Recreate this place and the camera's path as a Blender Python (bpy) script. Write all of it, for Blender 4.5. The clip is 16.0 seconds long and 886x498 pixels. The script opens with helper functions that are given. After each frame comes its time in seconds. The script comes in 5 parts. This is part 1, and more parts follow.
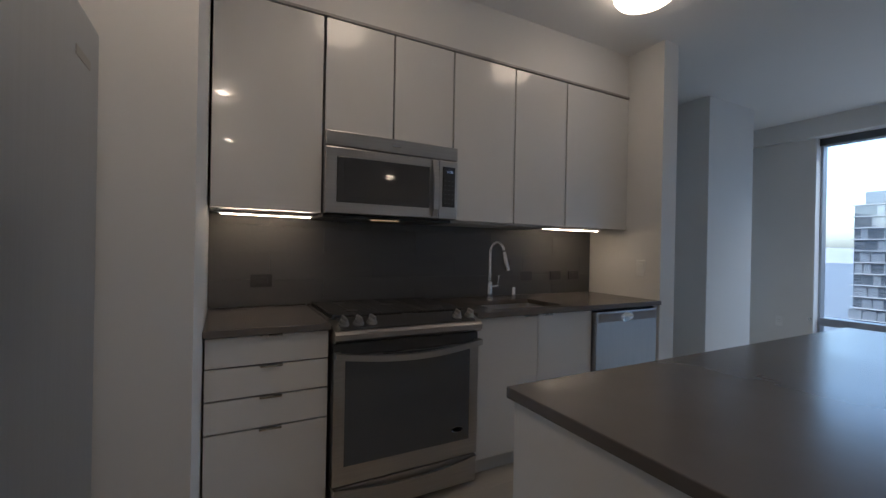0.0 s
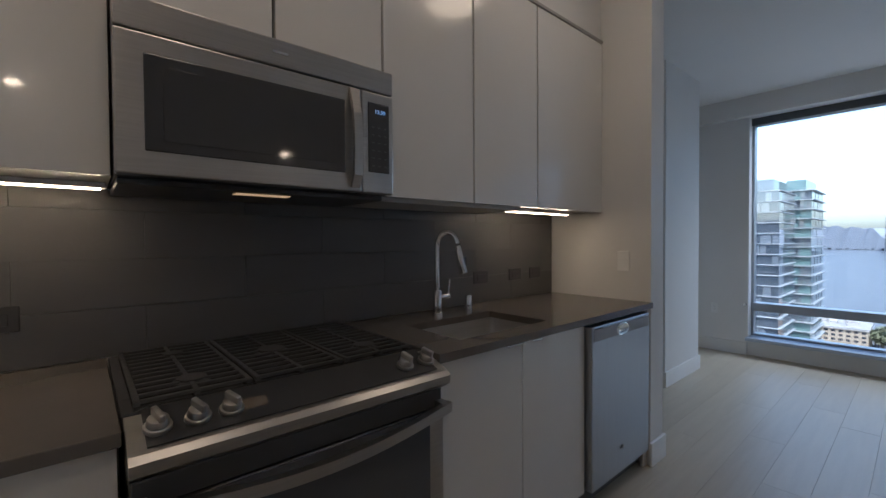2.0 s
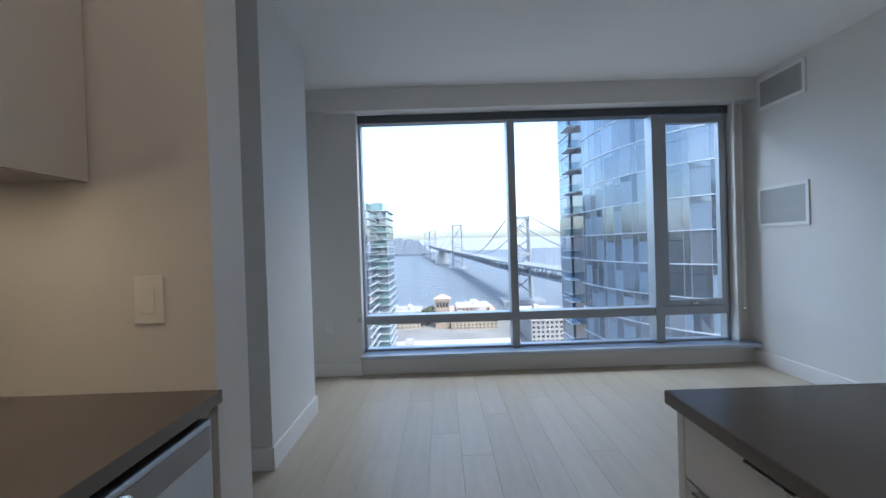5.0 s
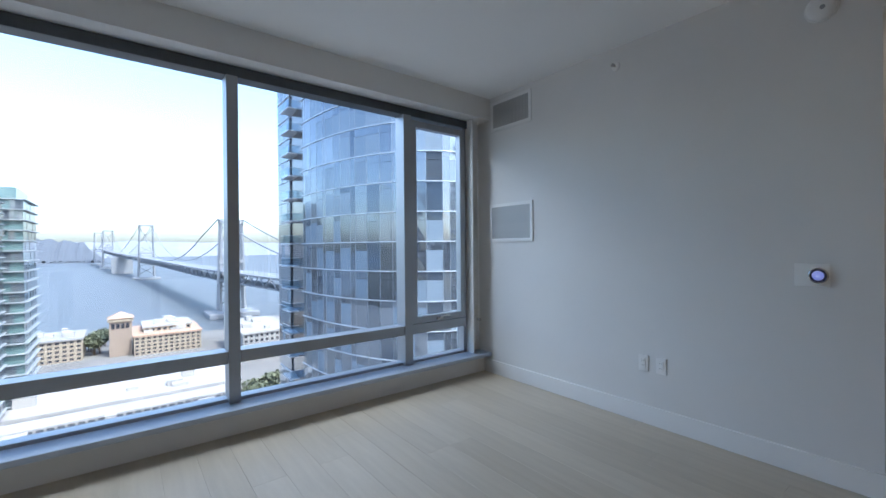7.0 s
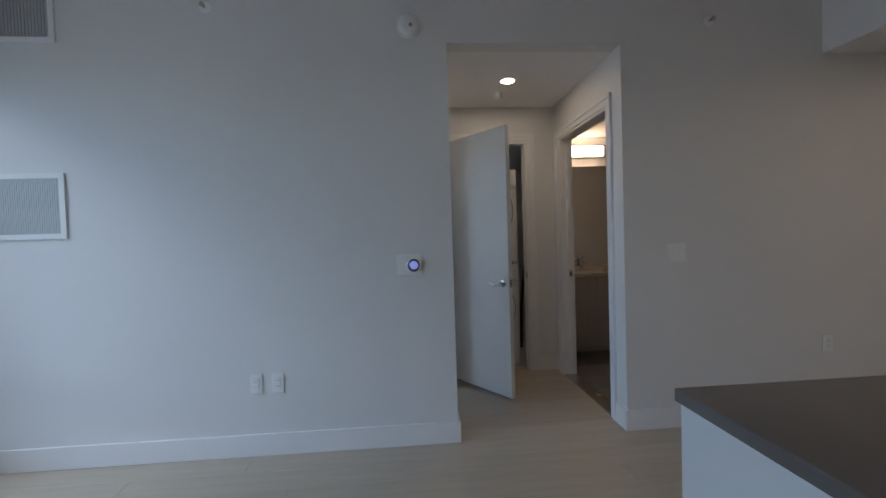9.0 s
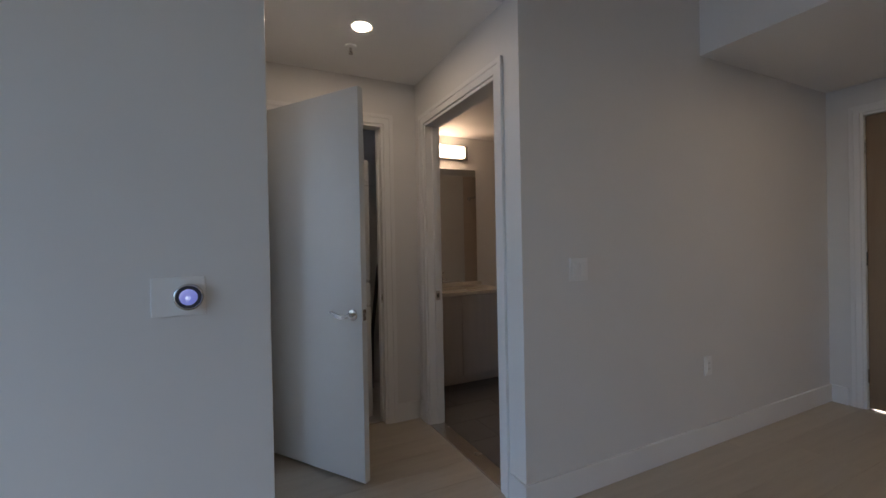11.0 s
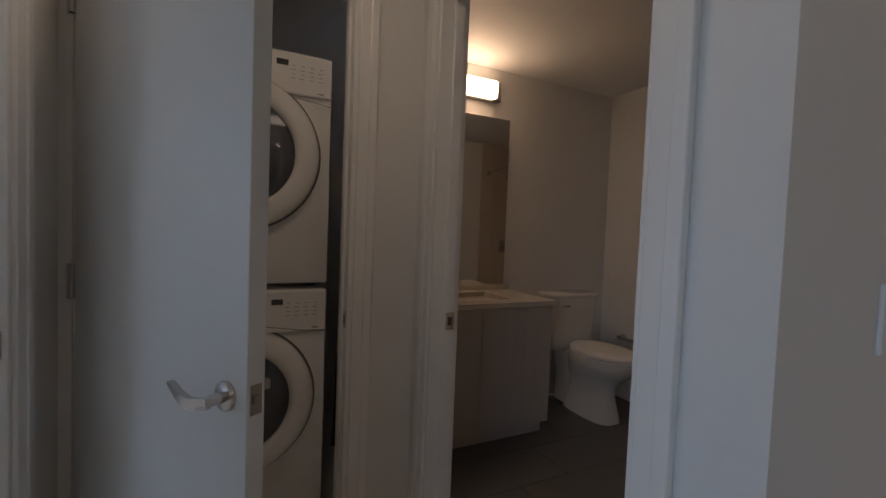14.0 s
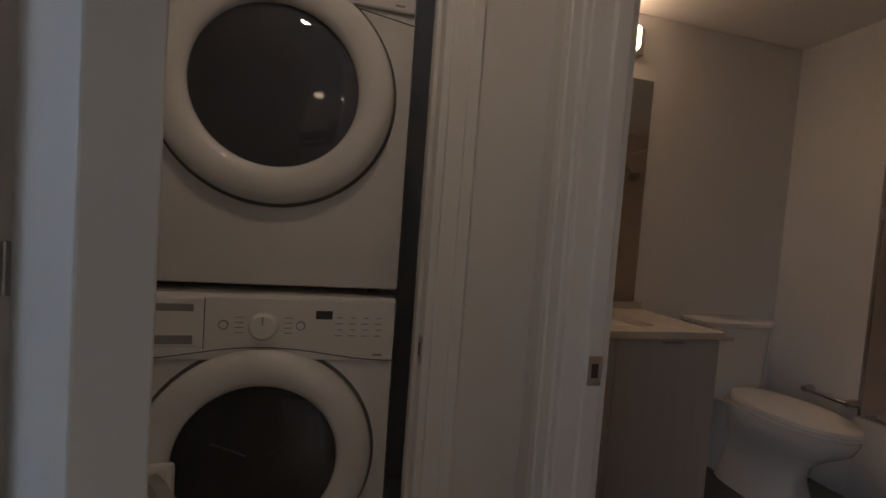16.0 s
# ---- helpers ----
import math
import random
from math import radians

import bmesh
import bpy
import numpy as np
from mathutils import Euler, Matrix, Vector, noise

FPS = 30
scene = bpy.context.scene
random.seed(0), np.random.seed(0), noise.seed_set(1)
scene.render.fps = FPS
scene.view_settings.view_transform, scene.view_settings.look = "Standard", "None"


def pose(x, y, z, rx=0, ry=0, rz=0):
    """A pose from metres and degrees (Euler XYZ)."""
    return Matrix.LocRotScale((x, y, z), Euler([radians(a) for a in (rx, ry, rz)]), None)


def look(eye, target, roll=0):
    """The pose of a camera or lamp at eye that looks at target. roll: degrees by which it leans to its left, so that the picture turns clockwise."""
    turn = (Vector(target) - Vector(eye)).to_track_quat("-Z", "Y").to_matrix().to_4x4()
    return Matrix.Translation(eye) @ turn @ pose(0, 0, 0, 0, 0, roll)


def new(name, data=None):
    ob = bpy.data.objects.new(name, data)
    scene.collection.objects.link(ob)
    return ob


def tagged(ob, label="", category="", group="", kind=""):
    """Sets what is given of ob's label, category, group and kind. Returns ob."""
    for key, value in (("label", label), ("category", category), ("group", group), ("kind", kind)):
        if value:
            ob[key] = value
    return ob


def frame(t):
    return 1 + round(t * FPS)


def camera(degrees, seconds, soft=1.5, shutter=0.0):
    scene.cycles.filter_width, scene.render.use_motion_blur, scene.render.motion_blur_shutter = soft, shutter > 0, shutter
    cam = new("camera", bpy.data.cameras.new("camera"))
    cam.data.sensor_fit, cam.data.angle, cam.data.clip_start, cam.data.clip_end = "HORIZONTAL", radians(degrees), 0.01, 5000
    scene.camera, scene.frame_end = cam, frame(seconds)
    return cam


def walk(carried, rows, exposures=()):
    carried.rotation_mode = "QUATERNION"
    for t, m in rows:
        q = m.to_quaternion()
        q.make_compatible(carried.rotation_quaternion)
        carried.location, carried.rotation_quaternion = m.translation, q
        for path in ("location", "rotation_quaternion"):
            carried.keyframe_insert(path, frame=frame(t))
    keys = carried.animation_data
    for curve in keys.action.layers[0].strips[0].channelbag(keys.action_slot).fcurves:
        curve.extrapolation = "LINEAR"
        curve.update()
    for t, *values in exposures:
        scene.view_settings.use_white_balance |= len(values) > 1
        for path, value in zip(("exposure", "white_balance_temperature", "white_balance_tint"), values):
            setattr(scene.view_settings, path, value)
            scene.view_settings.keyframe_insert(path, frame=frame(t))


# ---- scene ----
import collections

cam = camera(93.8, 16.0)
PATH = [
    (0, (0.158, 0.223, 1.280), (1.100, 1.987, 1.276), 1.1),
    (0.5, (0.234, 0.442, 1.280), (1.204, 2.191, 1.261), -0.5),
    (1, (0.362, 0.687, 1.267), (1.218, 2.495, 1.267), 0.1),
    (1.5, (0.458, 0.918, 1.278), (1.393, 2.685, 1.233), 1.3),
    (2, (0.558, 1.133, 1.287), (1.866, 2.646, 1.246), -0.4),
    (2.5, (0.714, 1.302, 1.267), (2.165, 2.677, 1.207), -1.3),
    (3, (0.935, 1.401, 1.277), (2.585, 2.530, 1.230), -1.3),
    (3.5, (1.166, 1.501, 1.273), (3.016, 2.259, 1.223), -0.9),
    (4, (1.397, 1.566, 1.274), (3.349, 1.994, 1.210), -0.9),
    (4.2, (1.506, 1.570, 1.267), (3.474, 1.922, 1.209), -1.1),
    (6.3, (2.605, 1.533, 1.274), (4.501, 0.898, 1.254), -1.5),
    (6.5, (2.699, 1.521, 1.287), (4.562, 0.795, 1.254), -1.1),
    (7, (2.909, 1.463, 1.295), (4.489, 0.237, 1.288), -0.5),
    (7.5, (3.058, 1.413, 1.298), (4.216, -0.216, 1.249), -1.0),
    (8, (3.199, 1.275, 1.289), (4.011, -0.552, 1.236), -2.3),
    (8.5, (3.306, 1.148, 1.3), (3.748, -0.801, 1.231), -0.7),
    (9, (3.449, 1.008, 1.287), (3.299, -0.986, 1.232), -1.8),
    (9.5, (3.487, 0.837, 1.284), (3.054, -1.114, 1.197), -1.5),
    (9.7, (3.467, 0.735, 1.267), (2.929, -1.191, 1.213), -1.5),
    (11.8, (3.198, -0.307, 1.277), (2.289, -2.088, 1.257), -0.9),
    (12, (3.175, -0.379, 1.28), (2.268, -2.16, 1.24), -0.9),
    (12.5, (3.082, -0.609, 1.288), (2.115, -2.359, 1.248), -0.1),
    (13, (2.988, -0.816, 1.288), (2.012, -2.56, 1.208), -0.5),
    (13.5, (2.816, -1.055, 1.285), (1.903, -2.833, 1.233), 0.9),
    (14, (2.723, -1.262, 1.256), (1.856, -3.062, 1.177), 2.2),
    (14.5, (2.697, -1.476, 1.233), (1.799, -3.261, 1.159), 1.5),
    (15, (2.619, -1.64, 1.205), (1.92, -3.512, 1.118), 2.9),
    (15.5, (2.569, -1.781, 1.199), (2.072, -3.717, 1.116), 4.1),
    (16, (2.571, -1.86, 1.203), (2.093, -3.8, 1.118), 4.2),
]
EXPOSURES = [(0.0, 2.58, 5850, 10), (1.5, 2.58, 5850, 10), (3.5, 2.74, 6100, 10), (6.5, 2.78, 6150, 10), (8.5, 2.72, 6000, 10), (9.5, 2.74, 6250, 12), (12.5, 2.7, 6350, 14), (14.5, 2.42, 6600, 15), (16.0, 2.48, 6600, 16)]
walk(cam, [(t, look(eye, target, roll)) for t, eye, target, roll in PATH], EXPOSURES)

# ---- world, sun, exposure ----
world = bpy.data.worlds.new("sky")
scene.world = world
world.use_nodes = True
wn = world.node_tree
sky = wn.nodes.new("ShaderNodeTexSky")
sky.sky_type = "NISHITA"
sky.sun_disc = False
sky.sun_elevation, sky.sun_rotation = radians(52), radians(250)
sky.altitude, sky.air_density, sky.dust_density = 60, 1.0, 3.2
wn.links.new(sky.outputs["Color"], wn.nodes["Background"].inputs["Color"])
wn.nodes["Background"].inputs["Strength"].default_value = 0.15
sun = new("sun", bpy.data.lights.new("sun", "SUN"))
sun.data.energy, sun.data.angle, sun.data.color = 1.5, radians(10), (1.0, 0.95, 0.88)
sun.matrix_basis = look((0, 0, 90), (46, 22, 0))
# added fill lamp outside, above the window head, standing in for sky light
sky_fill = new("window_sky_fill", bpy.data.lights.new("window_sky_fill", "AREA"))
sky_fill.data.shape, sky_fill.data.size, sky_fill.data.size_y = "RECTANGLE", 3.6, 1.5
sky_fill.data.energy, sky_fill.data.color = 25, (0.86, 0.94, 1.0)
sky_fill.matrix_basis = Matrix.Translation((7.1, 0.53, 3.75)) @ Vector((-0.72, 0, -0.69)).to_track_quat("-Z", "Y").to_matrix().to_4x4()


# ---- small mesh and material tools ----
def shader(name, base, second=None, rough=0.5, metal=0.0, scale=6.0, grain=0.0, bump=0.0, coat=0.0, stretch=(1, 1, 1), spec=0.5, wear=0.0, rand=0.0):
    """A procedural surface: two tones mixed by coarse and fine noise, uneven gloss, fine relief."""
    m = bpy.data.materials.new(name)
    m.use_nodes = True
    nt = m.node_tree
    bs = nt.nodes["Principled BSDF"]
    co = nt.nodes.new("ShaderNodeTexCoord")
    mp = nt.nodes.new("ShaderNodeMapping")
    mp.inputs["Scale"].default_value = stretch
    nt.links.new(co.outputs["Object"], mp.inputs["Vector"])
    n1 = nt.nodes.new("ShaderNodeTexNoise")
    n1.inputs["Scale"].default_value, n1.inputs["Detail"].default_value = scale, 5
    nt.links.new(mp.outputs["Vector"], n1.inputs["Vector"])
    n2 = nt.nodes.new("ShaderNodeTexNoise")
    n2.inputs["Scale"].default_value, n2.inputs["Detail"].default_value = scale * 14, 3
    nt.links.new(mp.outputs["Vector"], n2.inputs["Vector"])
    mixn = nt.nodes.new("ShaderNodeMath")
    mixn.operation = "MULTIPLY_ADD"
    mixn.inputs[1].default_value, mixn.inputs[2].default_value = grain, 0.0
    nt.links.new(n2.outputs["Fac"], mixn.inputs[0])
    add = nt.nodes.new("ShaderNodeMath")
    add.operation = "ADD"
    nt.links.new(n1.outputs["Fac"], add.inputs[0])
    nt.links.new(mixn.outputs[0], add.inputs[1])
    fac = add.outputs[0]
    if rand:
        info = nt.nodes.new("ShaderNodeObjectInfo")
        ra = nt.nodes.new("ShaderNodeMath")
        ra.operation = "MULTIPLY_ADD"
        ra.inputs[1].default_value, ra.inputs[2].default_value = rand, -rand / 2
        nt.links.new(info.outputs["Random"], ra.inputs[0])
        ad2 = nt.nodes.new("ShaderNodeMath")
        ad2.operation = "ADD"
        nt.links.new(fac, ad2.inputs[0])
        nt.links.new(ra.outputs[0], ad2.inputs[1])
        fac = ad2.outputs[0]
    ramp = nt.nodes.new("ShaderNodeValToRGB")
    ramp.color_ramp.elements[0].position, ramp.color_ramp.elements[1].position = 0.3, 0.7 + grain
    ramp.color_ramp.elements[0].color = (*base, 1)
    ramp.color_ramp.elements[1].color = (*(second or base), 1)
    nt.links.new(fac, ramp.inputs["Fac"])
    nt.links.new(ramp.outputs["Color"], bs.inputs["Base Color"])
    bs.inputs["Metallic"].default_value = metal
    bs.inputs["Specular IOR Level"].default_value = spec
    bs.inputs["Coat Weight"].default_value = coat
    bs.inputs["Coat Roughness"].default_value = 0.04
    rr = nt.nodes.new("ShaderNodeMapRange")
    rr.inputs["To Min"].default_value, rr.inputs["To Max"].default_value = max(0.0, rough - 0.05 - wear), min(1.0, rough + 0.05 + wear)
    nt.links.new(n1.outputs["Fac"], rr.inputs["Value"])
    nt.links.new(rr.outputs["Result"], bs.inputs["Roughness"])
    if bump:
        bp = nt.nodes.new("ShaderNodeBump")
        bp.inputs["Strength"].default_value, bp.inputs["Distance"].default_value = bump, 0.002
        nt.links.new(n2.outputs["Fac"], bp.inputs["Height"])
        nt.links.new(bp.outputs["Normal"], bs.inputs["Normal"])
    return m


def glow(name, colour, strength):
    m = bpy.data.materials.new(name)
    m.use_nodes = True
    bs = m.node_tree.nodes["Principled BSDF"]
    bs.inputs["Base Color"].default_value = (0.8, 0.8, 0.78, 1)
    bs.inputs["Emission Color"].default_value = (*colour, 1)
    bs.inputs["Emission Strength"].default_value = strength
    return m


def pane_glass(name, tint=(1, 1, 1), gloss=0.06):
    m = bpy.data.materials.new(name)
    m.use_nodes = True
    nt = m.node_tree
    nt.nodes.remove(nt.nodes["Principled BSDF"])
    tr, gl, mx = (nt.nodes.new("ShaderNodeBsdf" + k) for k in ("Transparent", "Glossy", "Transparent"))
    nt.nodes.remove(mx)
    mx = nt.nodes.new("ShaderNodeMixShader")
    tr.inputs["Color"].default_value = (*tint, 1)
    gl.inputs["Roughness"].default_value = 0.0
    mx.inputs["Fac"].default_value = gloss
    nt.links.new(tr.outputs[0], mx.inputs[1])
    nt.links.new(gl.outputs[0], mx.inputs[2])
    nt.links.new(mx.outputs[0], nt.nodes["Material Output"].inputs["Surface"])
    return m


def rounded(bm, amount, segments=2):
    if amount:
        bmesh.ops.bevel(bm, geom=list(bm.edges), offset=amount, segments=segments, profile=0.5, affect="EDGES", clamp_overlap=True)


def box(x0, x1, y0, y1, z0, z1, bevel=0.0, into=None):
    """A box, with rounded edges if bevel is given; into: another bmesh that takes it up."""
    bm = bmesh.new()
    bmesh.ops.create_cube(bm, size=1, matrix=Matrix.Translation(((x0 + x1) / 2, (y0 + y1) / 2, (z0 + z1) / 2)) @ Matrix.Diagonal((x1 - x0, y1 - y0, z1 - z0, 1)))
    rounded(bm, bevel)
    return merge(into, bm)


def merge(into, bm):
    if into is None:
        return bm
    tmp = bpy.data.meshes.new("tmp")
    bm.to_mesh(tmp)
    into.from_mesh(tmp)
    bm.free()
    bpy.data.meshes.remove(tmp)
    return into


def rod(a, b, r, r2=None, seg=20, bevel=0.0, into=None):
    """A round bar or disc from a to b."""
    a, b = Vector(a), Vector(b)
    bm = bmesh.new()
    m = Matrix.Translation((a + b) / 2) @ (b - a).to_track_quat("Z", "Y").to_matrix().to_4x4()
    bmesh.ops.create_cone(bm, cap_ends=True, segments=seg, radius1=r, radius2=r if r2 is None else r2, depth=(b - a).length, matrix=m)
    if bevel:
        caps = [e for e in bm.edges if any(len(f.verts) > 4 for f in e.link_faces)]
        bmesh.ops.bevel(bm, geom=caps, offset=bevel, segments=2, profile=0.5, affect="EDGES", clamp_overlap=True)
    return merge(into, bm)


def lathe(profile, m, seg=40, into=None):
    """A turned body: profile of (radius, height), placed by the matrix m."""
    bm = bmesh.new()
    rings = []
    for r, z in profile:
        rings.append([bm.verts.new(m @ Vector((r * math.cos(2 * math.pi * i / seg), r * math.sin(2 * math.pi * i / seg), z))) for i in range(seg)])
    for p, q in zip(rings, rings[1:]):
        for i in range(seg):
            bm.faces.new((p[i], p[(i + 1) % seg], q[(i + 1) % seg], q[i]))
    for ring in (rings[0], rings[-1]):
        if len(set(tuple(round(c, 6) for c in v.co) for v in ring)) > 2:
            bm.faces.new(ring)
    bmesh.ops.remove_doubles(bm, verts=bm.verts, dist=1e-6)
    bmesh.ops.recalc_face_normals(bm, faces=bm.faces)
    return merge(into, bm)


def tube(points, r, seg=14, into=None, sub=1):
    """A bent round pipe along the points."""
    pts = [Vector(p) for p in points]
    bm = bmesh.new()
    rings = []
    ref = None
    for i, p in enumerate(pts):
        d = (pts[min(i + 1, len(pts) - 1)] - pts[max(i - 1, 0)]).normalized()
        side = d.cross(Vector((0, 0, 1)) if abs(d.z) < 0.95 else Vector((1, 0, 0))).normalized()
        if ref is not None and ref.dot(side) < 0:
            side = -side
        if ref is not None:
            side = (ref - d * ref.dot(d)).normalized()
        ref = side
        up = side.cross(d)
        rings.append([bm.verts.new(p + r * (math.cos(2 * math.pi * k / seg) * side + math.sin(2 * math.pi * k / seg) * up)) for k in range(seg)])
    for p, q in zip(rings, rings[1:]):
        for k in range(seg):
            bm.faces.new((p[k], p[(k + 1) % seg], q[(k + 1) % seg], q[k]))
    bm.faces.new(rings[0])
    bm.faces.new(rings[-1])
    bmesh.ops.recalc_face_normals(bm, faces=bm.faces)
    return merge(into, bm)


def loft(sections, into=None, caps=True):
    """A skin over closed sections of equal count."""
    bm = bmesh.new()
    rings = [[bm.verts.new(p) for p in s] for s in sections]
    n = len(rings[0])
    for p, q in zip(rings, rings[1:]):
        for i in range(n):
            bm.faces.new((p[i], p[(i + 1) % n], q[(i + 1) % n], q[i]))
    if caps:
        bm.faces.new(rings[0])
        bm.faces.new(rings[-1])
    bmesh.ops.recalc_face_normals(bm, faces=bm.faces)
    return merge(into, bm)


def holed(x0, x1, y0, y1, a0, a1, b0, b1, z0, z1):
    """A slab with a rectangular cut-out, in one piece."""
    corners = [((x0, y0), (a0, b0)), ((x1, y0), (a1, b0)), ((x1, y1), (a1, b1)), ((x0, y1), (a0, b1)), ((x0, y0), (a0, b0))]
    bm = loft([[(*o, z0), (*i, z0), (*i, z1), (*o, z1)] for o, i in corners], caps=False)
    bmesh.ops.remove_doubles(bm, verts=bm.verts, dist=0.0001)
    bmesh.ops.recalc_face_normals(bm, faces=bm.faces)
    return bm


def oval(cx, cy, z, a, b, n=32, power=2.0):
    out = []
    for i in range(n):
        c, s = math.cos(2 * math.pi * i / n), math.sin(2 * math.pi * i / n)
        out.append((cx + a * math.copysign(abs(c) ** (2 / power), c), cy + b * math.copysign(abs(s) ** (2 / power), s), z))
    return out


def world_of(ob):
    m = ob.matrix_basis.copy()
    while ob.parent:
        m = ob.parent.matrix_basis @ ob.matrix_parent_inverse @ m
        ob = ob.parent
    return m


def part(name, bm, material, parent=None, label="", smooth=False, local=False):
    """Links a bmesh, written in world metres (or in the parent's own with local), as one mesh under its thing."""
    me = bpy.data.meshes.new(name)
    bm.to_mesh(me)
    bm.free()
    me.materials.append(material)
    if smooth:
        for p in me.polygons:
            p.use_smooth = True
        me.set_sharp_from_angle(angle=radians(40))
    ob = new(name, me)
    if parent is not None:
        ob.parent = parent
        if not local:
            ob.matrix_parent_inverse = world_of(parent).inverted()
    if label:
        ob["label"] = label
    return ob


def thing(name, x, y, z, label, category, group="", rz=0.0):
    ob = new(name)
    ob.empty_display_size = 0.1
    ob.matrix_basis = pose(x, y, z, 0, 0, rz)
    return tagged(ob, label, category, group)


def structure(name, bm, material, label=""):
    return tagged(part(name, bm, material), label or name.replace("_", " "), "", "", "structure")


def text(name, words, size, m, material, parent):
    """Lettering as flat mesh, placed by m (local x along the line, y up)."""
    cu = bpy.data.curves.new(name, "FONT")
    cu.body, cu.size, cu.extrude, cu.align_x, cu.align_y = words, size, 0.0004, "CENTER", "CENTER"
    tmp = bpy.data.objects.new(name, cu)
    scene.collection.objects.link(tmp)
    me = bpy.data.meshes.new_from_object(tmp.evaluated_get(bpy.context.evaluated_depsgraph_get()))
    bpy.data.objects.remove(tmp)
    me.transform(m)
    me.materials.append(material)
    ob = new(name, me)
    ob.parent = parent
    ob.matrix_parent_inverse = world_of(parent).inverted()
    return ob


# ---- materials ----
PAINT = shader("wall_paint", (0.735, 0.73, 0.715), (0.775, 0.77, 0.755), 0.55, scale=1.5, grain=0.1, bump=0.06)
CEIL = shader("ceiling_paint", (0.86, 0.86, 0.85), (0.89, 0.89, 0.88), 0.7, scale=1.2, grain=0.1, bump=0.08)
TRIM = shader("trim_enamel", (0.80, 0.80, 0.79), (0.84, 0.84, 0.83), 0.3, scale=2.5, bump=0.02)
DOORP = shader("door_enamel", (0.74, 0.76, 0.75), (0.78, 0.80, 0.79), 0.38, scale=2.0, bump=0.03)
OAK = shader("pale_oak", (0.42, 0.365, 0.28), (0.53, 0.47, 0.375), 0.40, scale=3.2, grain=0.35, bump=0.12, stretch=(0.6, 7, 7), rand=0.35, wear=0.05)
JOINT = shader("dark_joint", (0.30, 0.25, 0.19), (0.34, 0.29, 0.22), 0.8)
GLOSSW = shader("gloss_white_lacquer", (0.70, 0.69, 0.67), (0.74, 0.73, 0.71), 0.18, scale=1.0, spec=0.5, coat=0.4)
CARC = shader("cabinet_carcass", (0.52, 0.51, 0.49), (0.56, 0.55, 0.53), 0.5, scale=2)
# shade behind the cabinet fronts, painted as a near-black body colour
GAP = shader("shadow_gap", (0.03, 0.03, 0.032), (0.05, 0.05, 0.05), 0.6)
QUARTZ = shader("dark_quartz", (0.120, 0.107, 0.097), (0.142, 0.128, 0.117), 0.22, scale=3, grain=0.05, spec=0.5)
TILE_D = shader("charcoal_tile", (0.098, 0.097, 0.097), (0.118, 0.116, 0.115), 0.42, scale=7, grain=0.25, bump=0.12, stretch=(0.4, 1, 5), rand=0.12)
TILE_J = shader("charcoal_joint", (0.090, 0.089, 0.089), (0.10, 0.099, 0.098), 0.6, scale=30)
GROUT = shader("dark_grout", (0.085, 0.08, 0.075), (0.11, 0.10, 0.095), 0.9, scale=30)
STEEL = shader("brushed_steel", (0.42, 0.405, 0.39), (0.52, 0.505, 0.49), 0.30, metal=1.0, scale=5, grain=0.4, bump=0.05, stretch=(1, 12, 40))
STEELV = shader("brushed_steel_upright", (0.44, 0.465, 0.50), (0.50, 0.525, 0.56), 0.36, metal=1.0, scale=4, grain=0.15, bump=0.01, stretch=(30, 30, 0.8))
STEELD = shader("dark_steel", (0.36, 0.35, 0.34), (0.42, 0.41, 0.40), 0.32, metal=1.0, scale=5, grain=0.3, stretch=(1, 10, 30))
CHROME = shader("chrome", (0.75, 0.75, 0.76), (0.80, 0.80, 0.81), 0.08, metal=1.0, scale=8)
NICKEL = shader("satin_nickel", (0.55, 0.53, 0.50), (0.62, 0.60, 0.57), 0.26, metal=1.0, scale=10)
BLACKG = shader("black_glass", (0.052, 0.053, 0.056), (0.060, 0.061, 0.064), 0.05, scale=3, spec=0.5)
OVENG = shader("oven_glass", (0.085, 0.090, 0.098), (0.095, 0.100, 0.108), 0.035, scale=2, spec=0.5)
IRON = shader("cast_iron", (0.034, 0.034, 0.035), (0.045, 0.045, 0.045), 0.7, scale=20, grain=0.4, bump=0.3)
BLACKP = shader("black_plastic", (0.05, 0.05, 0.052), (0.062, 0.062, 0.064), 0.35, scale=10)
PLASTW = shader("white_plastic", (0.83, 0.83, 0.82), (0.87, 0.87, 0.86), 0.3, scale=6)
ENAMEL = shader("white_enamel", (0.74, 0.735, 0.72), (0.78, 0.775, 0.76), 0.22, scale=2, coat=0.3)
CERAM = shader("white_ceramic", (0.76, 0.75, 0.73), (0.80, 0.79, 0.77), 0.10, scale=2, coat=0.5)
GREYP = shader("grey_plastic", (0.26, 0.26, 0.27), (0.32, 0.32, 0.33), 0.35, scale=8)
ALU = shader("anodised_aluminium", (0.33, 0.355, 0.385), (0.39, 0.415, 0.445), 0.38, metal=0.6, scale=3, grain=0.2, bump=0.03)
ALUD = shader("dark_window_frame", (0.075, 0.085, 0.095), (0.10, 0.11, 0.12), 0.42, metal=0.4, scale=3, grain=0.2)
SILL = shader("sill_metal", (0.42, 0.475, 0.56), (0.45, 0.505, 0.59), 0.42, scale=2, grain=0.05)
VENT = shader("vent_metal", (0.42, 0.42, 0.42), (0.47, 0.47, 0.46), 0.45, metal=0.3, scale=6)
BATHT = shader("bath_floor_tile", (0.105, 0.105, 0.108), (0.145, 0.145, 0.148), 0.45, scale=5, grain=0.3, bump=0.1, rand=0.3)
